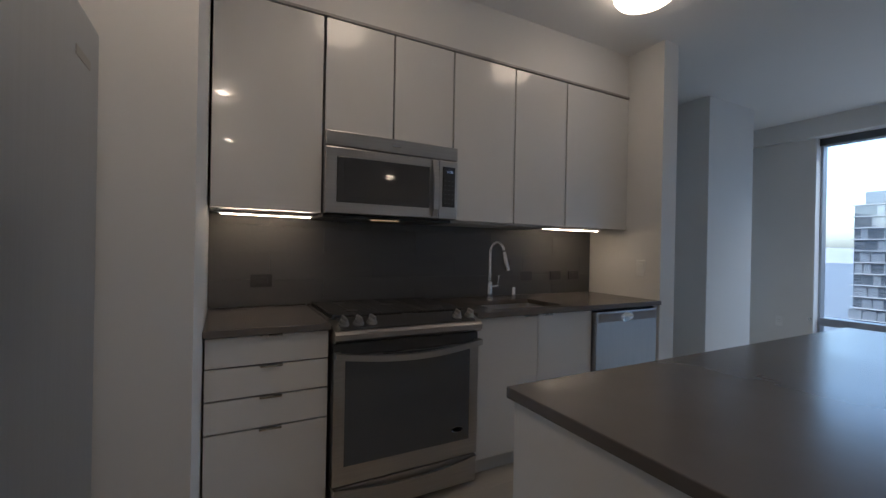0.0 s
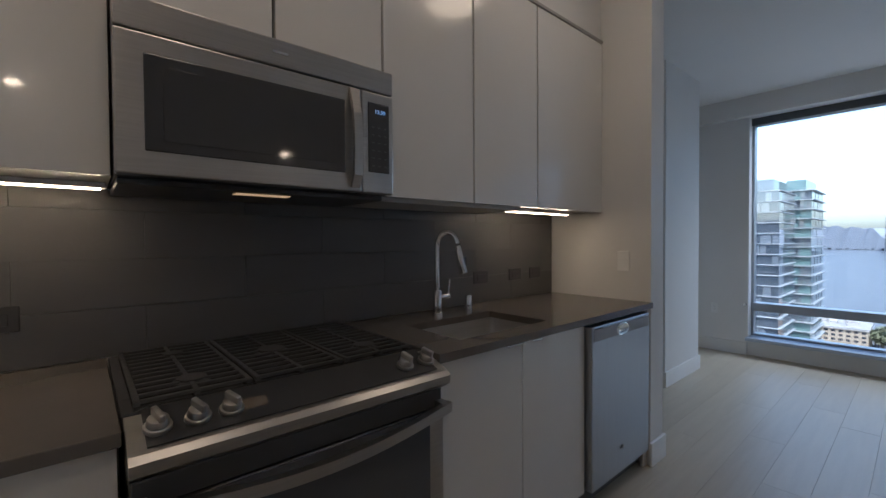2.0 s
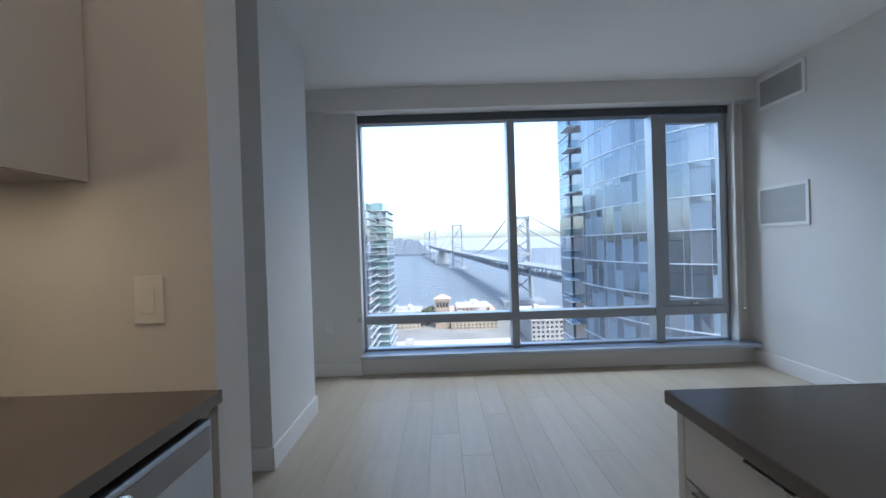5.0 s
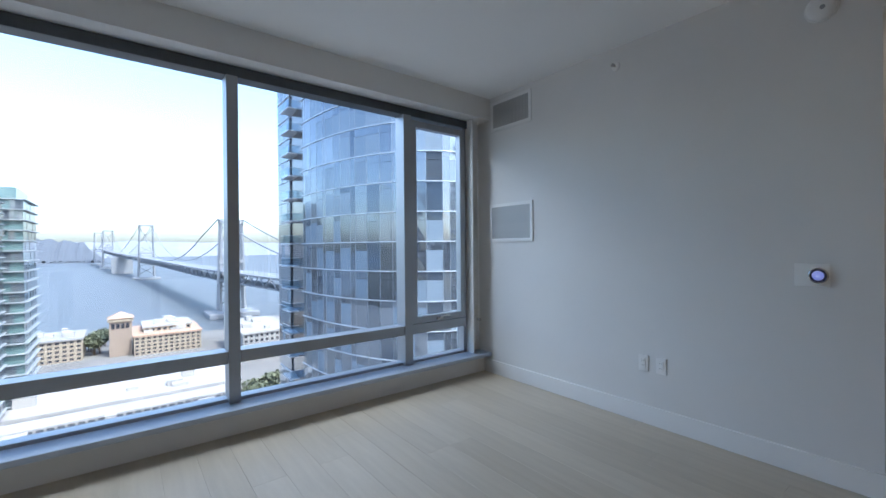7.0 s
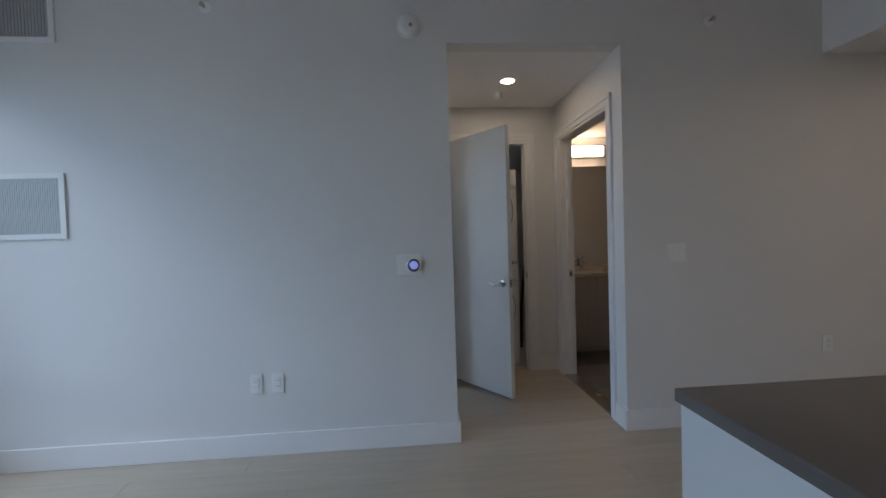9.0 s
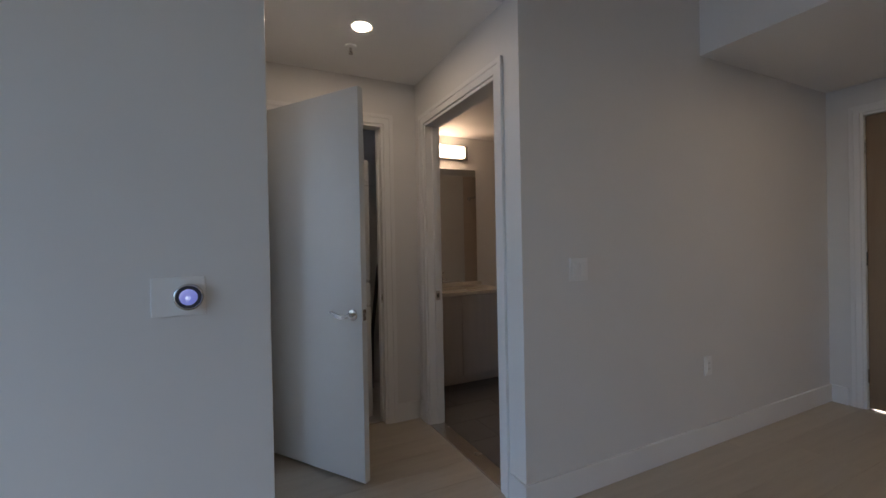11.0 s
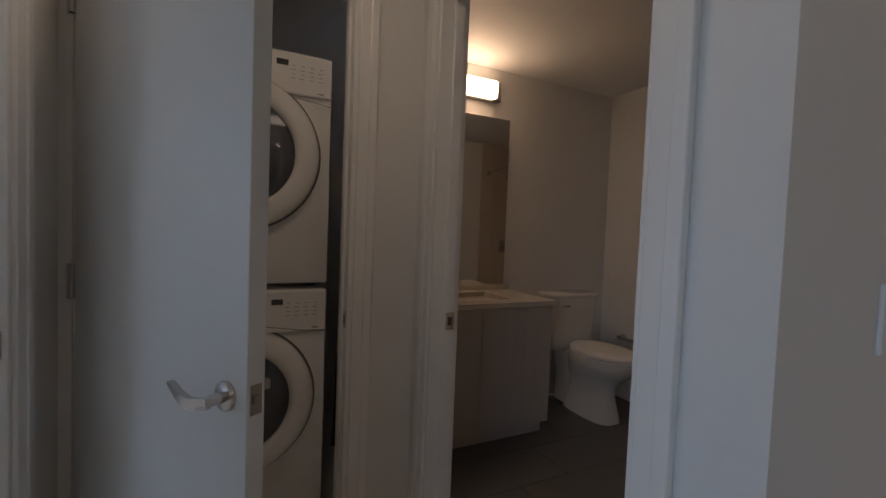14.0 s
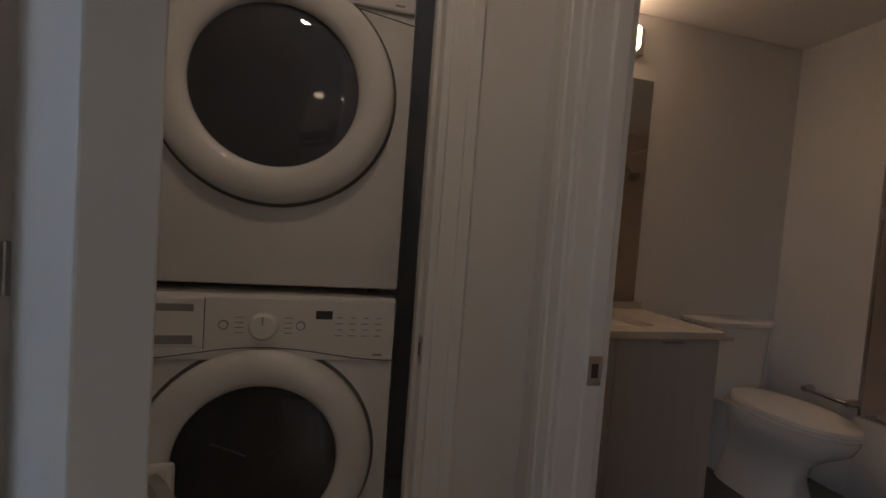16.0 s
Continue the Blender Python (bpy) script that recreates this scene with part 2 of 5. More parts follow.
TILE_W = shader("beige_wall_tile", (0.60, 0.51, 0.435), (0.66, 0.565, 0.485), 0.30, scale=4, grain=0.3, bump=0.05, rand=0.15)
TILE_WJ = shader("beige_joint", (0.54, 0.455, 0.385), (0.58, 0.49, 0.42), 0.9, scale=30)
VANW = shader("grey_oak_veneer", (0.46, 0.42, 0.39), (0.52, 0.48, 0.445), 0.5, scale=3, grain=0.4, bump=0.1, stretch=(8, 8, 0.6))
VANT = shader("cream_stone", (0.60, 0.56, 0.49), (0.68, 0.64, 0.57), 0.25, scale=9, grain=0.3)
ENTRY = shader("stained_oak_door", (0.24, 0.165, 0.10), (0.31, 0.22, 0.14), 0.42, scale=3, grain=0.4, bump=0.1, stretch=(6, 6, 0.5))
# the closet's dimness is put into this greyer colour, on every side
CLOSETSH = shader("closet_shade", (0.60, 0.59, 0.58), (0.66, 0.65, 0.63), 0.8, scale=2)
RUBBER = shader("grey_rubber", (0.10, 0.10, 0.105), (0.14, 0.14, 0.145), 0.55, scale=8)
MIRROR = shader("mirror_silver", (0.86, 0.87, 0.86), (0.88, 0.89, 0.88), 0.0, metal=1.0, scale=1)
GLASS = pane_glass("window_glass", (0.75, 0.785, 0.81), 0.03)
DOORG = pane_glass("porthole_glass", (0.66, 0.67, 0.70), 0.07)
WARM = glow("warm_lamp", (1.0, 0.76, 0.54), 1.0)
FAINT = glow("cooktop_lamp", (1.0, 0.62, 0.32), 0.07)
STRIP = glow("warm_strip", (1.0, 0.74, 0.48), 5.0)
VLAMP = glow("vanity_lamp", (1.0, 0.67, 0.42), 1.65)
DOWN = glow("downlight", (1.0, 0.76, 0.54), 20.0)
BLUE = glow("blue_display", (0.04, 0.06, 0.95), 0.05)
LED = glow("clock_digits", (0.15, 0.45, 1.0), 0.10)
WHITEG = glow("display_figures", (0.7, 0.8, 1.0), 0.14)

# ---- large structure ----
FH, CH = 0.0, 2.82          # floor, ceiling
XW, XE, YS, YB = -0.87, 6.05, -1.556, 2.79
HC = 2.48                   # hall ceiling
PW = 2.965                  # kitchen partition, west face


def slab(*boxes):
    bm = bmesh.new()
    for b in boxes:
        box(*b, into=bm)
    return bm


floor = structure("floor", slab((XW - 0.12, 6.45, YS - 0.12, 3.55, -0.12, -0.012), (2.10, 3.33, -2.92, YS - 0.12, -0.12, -0.012), (3.33, 6.45, -5.2, YS - 0.12, -0.12, -0.012)), JOINT, "wide pale oak plank floor with a matt finish")
structure("floor_closet", slab((2.10, 3.33, -3.80, -2.92, -0.12, 0.0)), CLOSETSH, "plain laundry closet floor, greyed for shade")
ceiling = structure("ceiling", slab((XW - 0.12, 6.45, YS - 0.12, 3.55, CH, CH + 0.2)), CEIL, "smooth white painted ceiling")
structure("soffit_entry", slab((XW, 0.71, YS, 1.5, 2.42, CH)), CEIL, "dropped white soffit over the entry")
structure("ceiling_hall", slab((1.98, 3.42, -2.92, YS - 0.12, HC, HC + 0.2)), CEIL, "low white painted hall ceiling")
structure("ceiling_bath", slab((-1.05, 1.98, -3.95, YS - 0.12, 2.42, 2.62)), CEIL, "white painted bathroom ceiling")
structure("ceiling_closet", slab((2.10, 3.42, -3.80, -2.92, 2.60, 2.68)), CLOSETSH, "closet ceiling, greyed for shade")
structure("ceiling_bedroom", slab((3.42, 6.45, -5.2, YS - 0.12, CH, CH + 0.2)), CEIL, "white painted bedroom ceiling")

structure("wall_south", slab((XW, 2.09, YS - 0.12, YS, 0, CH), (3.195, XE + 0.3, YS - 0.12, YS, 0, CH), (2.09, 3.195, YS - 0.12, YS, HC, CH)), PAINT, "smooth white painted wall with a tall opening")
structure("wall_west", slab((XW - 0.12, XW, YS - 0.12, -1.36, 0, CH), (XW - 0.12, XW, -0.44, YB + 0.12, 0, CH), (XW - 0.12, XW, -1.36, -0.44, 2.20, CH)), PAINT, "white painted wall round the entry door")
structure("wall_kitchen_back", slab((XW, 3.13, YB + 0.012, YB + 0.14, 0, CH)), PAINT, "white wall behind the kitchen run")
structure("wall_fridge_pier", slab((XW, 0.095, 1.5, YB + 0.012, 0, CH)), PAINT, "white painted pier beside the fridge")
structure("wall_partition", slab((PW, 3.13, 2.13, 3.45, 0, CH)), PAINT, "white partition closing the kitchen alcove")
structure("wall_cabinet_bulkhead", slab((0.095, PW, 2.43, YB + 0.012, 2.495, CH)), PAINT, "white bulkhead above the wall cabinets")
structure("wall_north", slab((3.13, XE + 0.3, 3.43, 3.55, 0, CH)), PAINT, "white painted living room wall")
structure("wall_column", slab((4.34, 5.15, 2.58, 3.43, 0, CH)), PAINT, "white boxed-in column")
structure("wall_east", slab((XE + 0.02, XE + 0.3, 2.39, 3.43, 0, CH), (XE + 0.14, XE + 0.3, YS - 0.12, -1.39, 0.170, CH), (XE + 0.04, XE + 0.3, YS, 2.39, 0, 0.170), (XE + 0.02, XE + 0.3, -1.39, 2.39, 2.605, CH)), PAINT, "white facade wall round the wide window")
structure("beam_east", slab((XE - 0.06, XE + 0.02, YS, 3.43, 2.605, CH), (XE + 0.02, XE + 0.14, YS, -1.39, 2.605, CH)), PAINT, "white boxed beam above the window")
structure("wall_hall_west", slab((1.98, 2.09, YS - 0.12, -1.755, 0, HC), (1.98, 2.09, -3.92, -2.675, 0, 2.60), (1.98, 2.09, -2.675, -1.755, 2.15, HC)), PAINT, "white hall wall with the bathroom doorway")
structure("wall_closet_front", slab((2.09, 2.345, -2.93, -2.83, 0, HC), (3.175, 3.32, -2.93, -2.83, 0, HC), (2.345, 3.175, -2.93, -2.83, 2.16, HC)), PAINT, "white hall end wall with the laundry doorway")
structure("wall_hall_east", slab((3.205, 3.30, YS - 0.12, -1.72, 0, CH), (3.205, 3.30, -2.83, -2.55, 0, CH), (3.205, 3.30, -2.55, -1.72, 2.155, CH)), PAINT, "white hall wall with the bedroom doorway")
structure("wall_closet", slab((3.32, 3.42, -3.80, -2.83, 0, 2.68), (2.09, 3.42, -3.92, -3.80, 0, 2.68)), CLOSETSH, "closet walls, greyed for shade")
structure("wall_bath_south", slab((-1.0, 1.98, -3.92, -3.80, 0, 2.5)), PAINT, "off-white bathroom wall behind the vanity")
structure("wall_bath_stub", slab((-1.0, 0.0, -3.80, -3.35, 0, 2.5)), PAINT, "off-white short wall closing the tub alcove")
structure("wall_bath_west", slab((-1.0, -0.80, -3.35, YS - 0.12, 0, 2.5)), PAINT, "tub alcove wall")
structure("wall_bedroom", slab((3.42, 6.45, -5.3, -5.2, 0, CH), (3.32, 3.42, -5.3, -3.92, 0, CH), (6.05, 6.45, -5.2, -4.5, 0, CH), (6.05, 6.45, -2.35, YS - 0.12, 0, CH), (6.05, 6.45, -4.5, -2.35, 0, 0.35), (6.05, 6.45, -4.5, -2.35, 2.45, CH)), PAINT, "plain white bedroom walls")

# baseboards
BB, BT = 0.135, 0.016


def baseboard(boxes):
    bm = bmesh.new()
    for x0, x1, y0, y1 in boxes:
        box(x0, x1, y0, y1, 0, BB, 0.004, into=bm)
    return tagged(part("baseboard", bm, TRIM), "square white painted baseboard", "", "", "structure")


baseboard([(3.195 - BT, XE + 0.038, YS, YS + BT), (3.195 - BT, 3.195, YS - 0.12, YS)])
baseboard([(XW, 2.09 + BT, YS, YS + BT), (2.09, 2.09 + BT, -1.68, YS)])
baseboard([(XW, XW + BT, YS + BT, -1.44)])
baseboard([(PW - BT, 3.13 + BT, 2.13 - BT, 2.13), (3.13, 3.13 + BT, 2.13, 3.43)])
baseboard([(4.34 - BT, 5.15 + BT, 2.58 - BT, 2.58), (4.34 - BT, 4.34, 2.58, 3.43), (5.15, 5.15 + BT, 2.58, 3.43)])
baseboard([(XE + 0.02 - BT, XE + 0.02, 2.39, 3.43)])
baseboard([(3.146, 4.324, 3.43 - BT, 3.43), (5.166, XE, 3.43 - BT, 3.43)])
baseboard([(2.09, 2.275, -2.83, -2.83 + BT), (2.09, 2.09 + BT, -2.814, -2.745)])
baseboard([(3.42, 6.0, -5.2, -5.2 + BT)])
structure("pier_base_strip", box(0.095, 0.105, 1.5, 2.14, 0, BB, 0.003), TRIM, "white baseboard on the fridge pier")


def casing(name, along, a0, a1, face, out, top, width=0.07, depth=0.018, jamb=0.12):
    """Door lining and stepped casing. along: 'x' or 'y'; face: the wall face; out: +1 or -1, the side the casing lies on."""
    bm = bmesh.new()

    def put(u0, u1, v0, v1, z0, z1):
        v0, v1 = sorted((v0, v1))
        if along == "x":
            box(u0, u1, v0, v1, z0, z1, 0.003, into=bm)
        else:
            box(v0, v1, u0, u1, z0, z1, 0.003, into=bm)
    for k, (w0, w1, d) in enumerate(((0.0, width * 0.62, depth * 0.7), (width * 0.60, width, depth))):
        put(a0 - w1, a0 - w0 + 0.002, face, face + out * d, 0, top + w1)
        put(a1 + w0 - 0.002, a1 + w1, face, face + out * d, 0, top + w1)
        put(a0 - w0, a1 + w0, face, face + out * d, top + w0, top + w1)
    for u0, u1 in ((a0, a0 + 0.02), (a1 - 0.02, a1)):
        put(u0, u1, face + out * 0.002, face - out * jamb, 0, top)
        if jamb > 0.08:
            s0, s1 = (u0, u0 + 0.032) if u0 == a0 else (u1 - 0.032, u1)
            put(s0, s1, face - out * 0.05, face - out * 0.09, 0, top)
    put(a0 + 0.02, a1 - 0.02, face + out * 0.002, face - out * jamb, top - 0.02, top)
    return structure(name, bm, TRIM, "white painted stepped door casing")


casing("trim_bath_door", "y", -2.675, -1.755, 2.09, 1, 2.15, jamb=0.112)
casing("trim_closet_door", "x", 2.345, 3.175, -2.83, 1, 2.16, jamb=0.10)
casing("trim_bedroom_door", "y", -2.55, -1.72, 3.205, -1, 2.155, jamb=0.095)
casing("trim_entry_door", "y", -1.36, -0.44, XW, 1, 2.20, width=0.06)

# ---- window ----
win = tagged(thing("window_1", 6.1, 0.5, 0.25, "wide aluminium window with a low transom and one casement", "window"), kind="structure")
WX0, WX1 = 6.18, 6.28
W0, W1, WZ0, WZ1 = -1.39, 2.39, 0.206, 2.555
part("window_frame", slab((WX0, WX1, W1 - 0.035, W1, WZ0, WZ1), (WX0, WX1, W0, W0 + 0.05, WZ0, WZ1)), ALU, win, "grey aluminium side frame")
part("head_frame", box(WX0 - 0.03, WX1, W0, W1, 2.525, 2.603, 0.004), ALUD, win, "dark window head and blind pocket")
part("bottom_frame", box(WX0, WX1, W0 + 0.05, W1 - 0.035, WZ0, WZ0 + 0.025, 0.003), ALU, win)
for yc, w in ((0.835, 0.077), (-0.635, 0.088)):
    bm = box(WX0 - 0.05, WX1, yc - w / 2, yc + w / 2, WZ0 + 0.003, 2.525, 0.004)
    part("mullion", bm, ALU, win)
for y0, y1 in ((0.876, W1 - 0.035), (-0.589, 0.794), (W0 + 0.05, -0.681)):
    part("transom", box(WX0 - 0.04, WX1, y0, y1, 0.487, 0.575, 0.004), ALU, win)
    for z0, z1 in ((WZ0 + 0.025, 0.487), (0.575, 2.525)):
        pn = part("pane", box(WX0 + 0.085, WX0 + 0.091, y0, y1, z0, z1), GLASS, win)
        pn.visible_shadow = False
sash = part("casement_sash", slab((WX0 - 0.03, WX0 + 0.03, -0.743, -0.683, 0.580, 2.495), (WX0 - 0.03, WX0 + 0.03, -1.338, -1.278, 0.580, 2.495), (WX0 - 0.03, WX0 + 0.03, -1.278, -0.743, 0.580, 0.642), (WX0 - 0.03, WX0 + 0.03, -1.278, -0.743, 2.433, 2.495)), ALU, win, "grey casement sash")
bm = box(WX0 - 0.05, WX0 - 0.03, -1.03, -0.96, 0.592, 0.62, 0.004)
tube([(WX0 - 0.05, -0.98, 0.61), (WX0 - 0.075, -0.98, 0.625), (WX0 - 0.08, -1.02, 0.632), (WX0 - 0.08, -1.10, 0.628)], 0.007, into=bm)
part("casement_handle", bm, NICKEL, sash, "folding metal crank handle")
structure("window_sill", box(XE - 0.065, WX0 + 0.002, YS + 0.001, W1, 0.171, 0.208, 0.005), SILL, "blue-grey metal window sill")
structure("window_reveal", slab((XE + 0.02, WX0 - 0.001, W1 - 0.012, W1, 0.208, 2.605), (XE + 0.02, WX0 - 0.001, W0, W0 + 0.012, 0.208, 2.605)), TRIM, "white window reveal")
stop = thing("shade_bracket", XE + 0.0, -1.43, 0.555, "small grey roller shade cord bracket on the wall", "bracket")
bm = rod((XE + 0.02, -1.43, 0.555), (XE - 0.02, -1.43, 0.555), 0.016, bevel=0.003)
part("bracket_knob", bm, NICKEL, stop, smooth=True)
stop2 = thing("shade_bracket", XE + 0.0, 2.405, 0.555, "small grey roller shade cord bracket on the wall", "bracket")
part("bracket_knob", rod((XE + 0.02, 2.405, 0.555), (XE - 0.01, 2.405, 0.555), 0.016, bevel=0.003), NICKEL, stop2, smooth=True)
chain = thing("blind_chain", XE + 0.0, -1.43, 1.5, "thin white roller shade cord beside the window", "cord")
part("cord", rod((XE - 0.006, -1.43, 0.57), (XE - 0.006, -1.43, 2.60), 0.003, seg=6), PLASTW, chain)


# ---- kitchen ----
def pull(x0, x1, yf, z, parent, north=False):
    """A thin chrome edge pull over the top of a front."""
    s = -1 if not north else 1
    bm = bmesh.new()
    ya, yb = sorted((yf, yf + s * 0.018))
    box(x0, x1, ya, yb, z - 0.001, z + 0.002, 0.0008, into=bm)
    yc = yf + s * 0.018
    ya, yb = sorted((yc - s * 0.003, yc))
    box(x0, x1, ya, yb, z - 0.006, z + 0.002, 0.0008, into=bm)
    return part("handle", bm, NICKEL, parent, "slim satin metal edge pull")


GF = 2.150                       # face of the base fronts
base = thing("base_cabinet", 0.35, 2.45, 0, "white gloss drawer base unit under a dark worktop", "cabinet", "kitchen base units")
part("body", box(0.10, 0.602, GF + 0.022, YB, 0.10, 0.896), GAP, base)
part("plinth", box(0.10, 0.602, GF + 0.06, GF + 0.08, 0, 0.10), CARC, base)
for z0, z1 in ((0.769, 0.892), (0.636, 0.762), (0.499, 0.629), (0.105, 0.492)):
    d = part("drawer_front", box(0.104, 0.598, GF, GF + 0.02, z0, z1, 0.0015), GLOSSW, base)
    pull(0.31, 0.40, GF, z1, d)
sinkc = thing("base_cabinet", 1.85, 2.45, 0, "white gloss two-door sink base unit", "cabinet", "kitchen base units")
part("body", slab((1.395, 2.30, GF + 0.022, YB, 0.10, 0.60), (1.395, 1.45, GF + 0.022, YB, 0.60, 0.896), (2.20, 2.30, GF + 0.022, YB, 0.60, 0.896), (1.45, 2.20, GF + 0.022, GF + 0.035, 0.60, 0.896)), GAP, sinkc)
part("plinth", box(1.395, 2.30, GF + 0.06, GF + 0.08, 0, 0.10), CARC, sinkc)
for x0, x1, h0 in ((1.398, 1.842, 1.735), (1.846, 2.298, 1.85)):
    d = part("door", box(x0, x1, GF, GF + 0.02, 0.105, 0.892, 0.0015), GLOSSW, sinkc)
    pull(h0, h0 + 0.10, GF, 0.892, d)
filler = thing("filler_panel", 2.94, 2.4, 0, "narrow white filler panel beside the dishwasher", "panel")
part("panel", box(2.922, PW, GF, GF + 0.02, 0.0, 0.896, 0.001), GLOSSW, filler)

top1 = thing("worktop", 0.35, 2.45, 0.9, "dark brown-grey quartz worktop, polished", "worktop")
part("slab", box(0.096, 0.604, 2.118, YB, 0.900, 0.930, 0.003), QUARTZ, top1)
top2 = thing("worktop", 2.15, 2.45, 0.9, "dark brown-grey quartz worktop with an undermount sink", "worktop")
SX0, SX1, SY0, SY1 = 1.575, 2.095, 2.215, 2.555
part("slab", holed(1.392, PW, 2.118, YB, SX0, SX1, SY0, SY1, 0.900, 0.930), QUARTZ, top2)
sink = thing("sink", 1.83, 2.38, 0.7, "undermount brushed steel kitchen sink", "sink")


def basin(x0, x1, y0, y1, z0, z1, r=0.035):
    def ring(inset, z, k=6):
        pts = []
        for cx, cy, a in ((x1 - r, y1 - r, 0), (x0 + r, y1 - r, 90), (x0 + r, y0 + r, 180), (x1 - r, y0 + r, 270)):
            for i in range(k + 1):
                t = radians(a + 90 * i / k)
                pts.append((cx + (r - inset) * math.cos(t), cy + (r - inset) * math.sin(t), z))
        return pts
    return ring


ring = basin(SX0 - 0.004, SX1 + 0.004, SY0 - 0.004, SY1 + 0.004, 0.70, 0.9)
bm = loft([ring(-0.015, 0.899), ring(0.0, 0.899), ring(0.004, 0.74), ring(0.02, 0.715), ring(0.034, 0.705)], caps=False)
bm.faces.new([v for v in bm.verts][-28:])
part("bowl", bm, shader("sink_steel", (0.52, 0.51, 0.50), (0.60, 0.59, 0.58), 0.38, metal=0.85, scale=5, grain=0.2, stretch=(1, 8, 20)), sink, smooth=True)
part("drain", lathe([(0.0, 0.0), (0.03, 0.0), (0.042, 0.004), (0.044, 0.0)], Matrix.Translation((1.835, 2.44, 0.7065))), CHROME, sink, smooth=True)

fau = thing("faucet", 1.835, 2.655, 0.93, "chrome pull-down kitchen faucet with a high arc", "faucet")
FX, FY = 1.835, 2.655
part("base", lathe([(0.026, 0), (0.026, 0.012), (0.022, 0.016), (0.022, 0.115), (0.019, 0.120)], Matrix.Translation((FX, FY, 0.93))), CHROME, fau, smooth=True)
arc = [(FX, FY, 1.04), (FX, FY, 1.245)]
dirx, diry = 0.62, -0.78
for i in range(1, 13):
    t = math.pi * i / 13
    arc.append((FX + dirx * 0.05 * (1 - math.cos(t)), FY + diry * 0.05 * (1 - math.cos(t)), 1.255 + 0.07 * math.sin(t)))
ex, ey = FX + dirx * 0.099, FY + diry * 0.099
part("spout", tube(arc, 0.0125), CHROME, fau, smooth=True)
hd = part("spray_head", rod((ex, ey, 1.262), (ex + dirx * 0.03, ey + diry * 0.03, 1.13), 0.0165, 0.020, bevel=0.003), CHROME, fau, smooth=True)
part("button", box(ex + 0.028, ex + 0.036, ey - 0.03, ey - 0.018, 1.17, 1.21, 0.002), BLACKP, hd)
bm = rod((FX + 0.02, FY, 1.015), (FX + 0.075, FY, 1.015), 0.013, bevel=0.002)
rod((FX + 0.068, FY, 1.015), (FX + 0.078, FY - 0.004, 1.095), 0.0045, into=bm)
part("lever", bm, CHROME, fau, smooth=True)
soap = thing("soap_dispenser", 2.057, 2.67, 0.93, "short chrome air gap cap beside the faucet", "dispenser")
part("cap", lathe([(0.022, 0), (0.022, 0.008), (0.018, 0.010), (0.018, 0.07), (0.015, 0.075), (0.0, 0.075)], Matrix.Translation((2.057, 2.67, 0.93))), CHROME, soap, smooth=True)

# range
rng = thing("range", 1.0, 2.4, 0, "slide-in stainless steel gas range with a dark glass oven door", "range")
RX0, RX1 = 0.61, 1.386
part("body", box(RX0 + 0.004, RX1 - 0.004, 2.145, YB - 0.01, 0.03, 0.900), STEELD, rng)
part("cooktop", box(RX0 - 0.004, RX1 + 0.004, 2.19, YB - 0.02, 0.9, 0.936, 0.006), BLACKG, rng, "black enamel cooktop")
sec = [(2.20, 0.934), (2.135, 0.915), (2.075, 0.893), (2.060, 0.882), (2.062, 0.858), (2.085, 0.842), (2.145, 0.835), (2.20, 0.835)]
part("control_panel", loft([[(x, y, z) for y, z in sec] for x in (RX0, RX1)]), STEELD, rng, "sloping steel control panel")
# plain black block filling the space under the control panel
part("vent_gap", box(RX0 + 0.004, RX1 - 0.004, 2.098, 2.19, 0.778, 0.836, 0.004), BLACKP, rng, "black strip between the control panel and the oven door")
part("control_glass", loft([[(x, y, z + 0.0025) for y, z in ((2.20, 0.935), (2.085, 0.8975), (2.0852, 0.896), (2.20, 0.933))] for x in (RX0 + 0.03, RX1 - 0.03)]), BLACKG, rng, "black glass control strip")
nrm = Vector((0, -0.32, 0.947)).normalized()
for kx in (0.662, 0.733, 0.798, 1.268, 1.345):
    c = Vector((kx, 2.130, 0.9155))
    k = part("knob", rod(c, c + nrm * 0.010, 0.026, 0.025, bevel=0.002), STEEL, rng, "steel control knob", smooth=True)
    bm = rod(c + nrm * 0.009, c + nrm * 0.026, 0.021, 0.019, bevel=0.003)
    part("grip", bm, STEEL, k, smooth=True)
    g = box(-0.006, 0.006, -0.020, 0.020, 0.0, 0.018, 0.003)
    bmesh.ops.transform(g, matrix=Matrix.Translation(c + nrm * 0.024) @ nrm.to_track_quat("Z", "Y").to_matrix().to_4x4() @ pose(0, 0, 0, 0, 0, 20 + 8 * math.sin(kx * 9)), verts=g.verts)
    part("pointer", g, STEEL, k)
ov = part("oven_door", box(RX0 + 0.003, RX1 - 0.003, 2.098, 2.142, 0.185, 0.775, 0.006), STEELD, rng, "steel framed oven door")
part("door_frame", slab((RX0 + 0.003, RX0 + 0.056, 2.094, 2.099, 0.188, 0.772), (RX1 - 0.056, RX1 - 0.003, 2.094, 2.099, 0.188, 0.772), (RX0 + 0.056, RX1 - 0.056, 2.094, 2.099, 0.188, 0.275)), STEEL, ov)
part("oven_window", box(RX0 + 0.054, RX1 - 0.054, 2.0925, 2.0985, 0.272, 0.772, 0.002), OVENG, ov, "dark tinted oven window")
part("badge", lathe([(0.0, 0.0), (0.03, 0.0), (0.034, 0.002), (0.034, 0.0)], Matrix.Translation((1.262, 2.0925, 0.333)) @ pose(0, 0, 0, 90) @ Matrix.Diagonal((1, 0.38, 1, 1)), 24), STEEL, ov, "small oval steel badge")


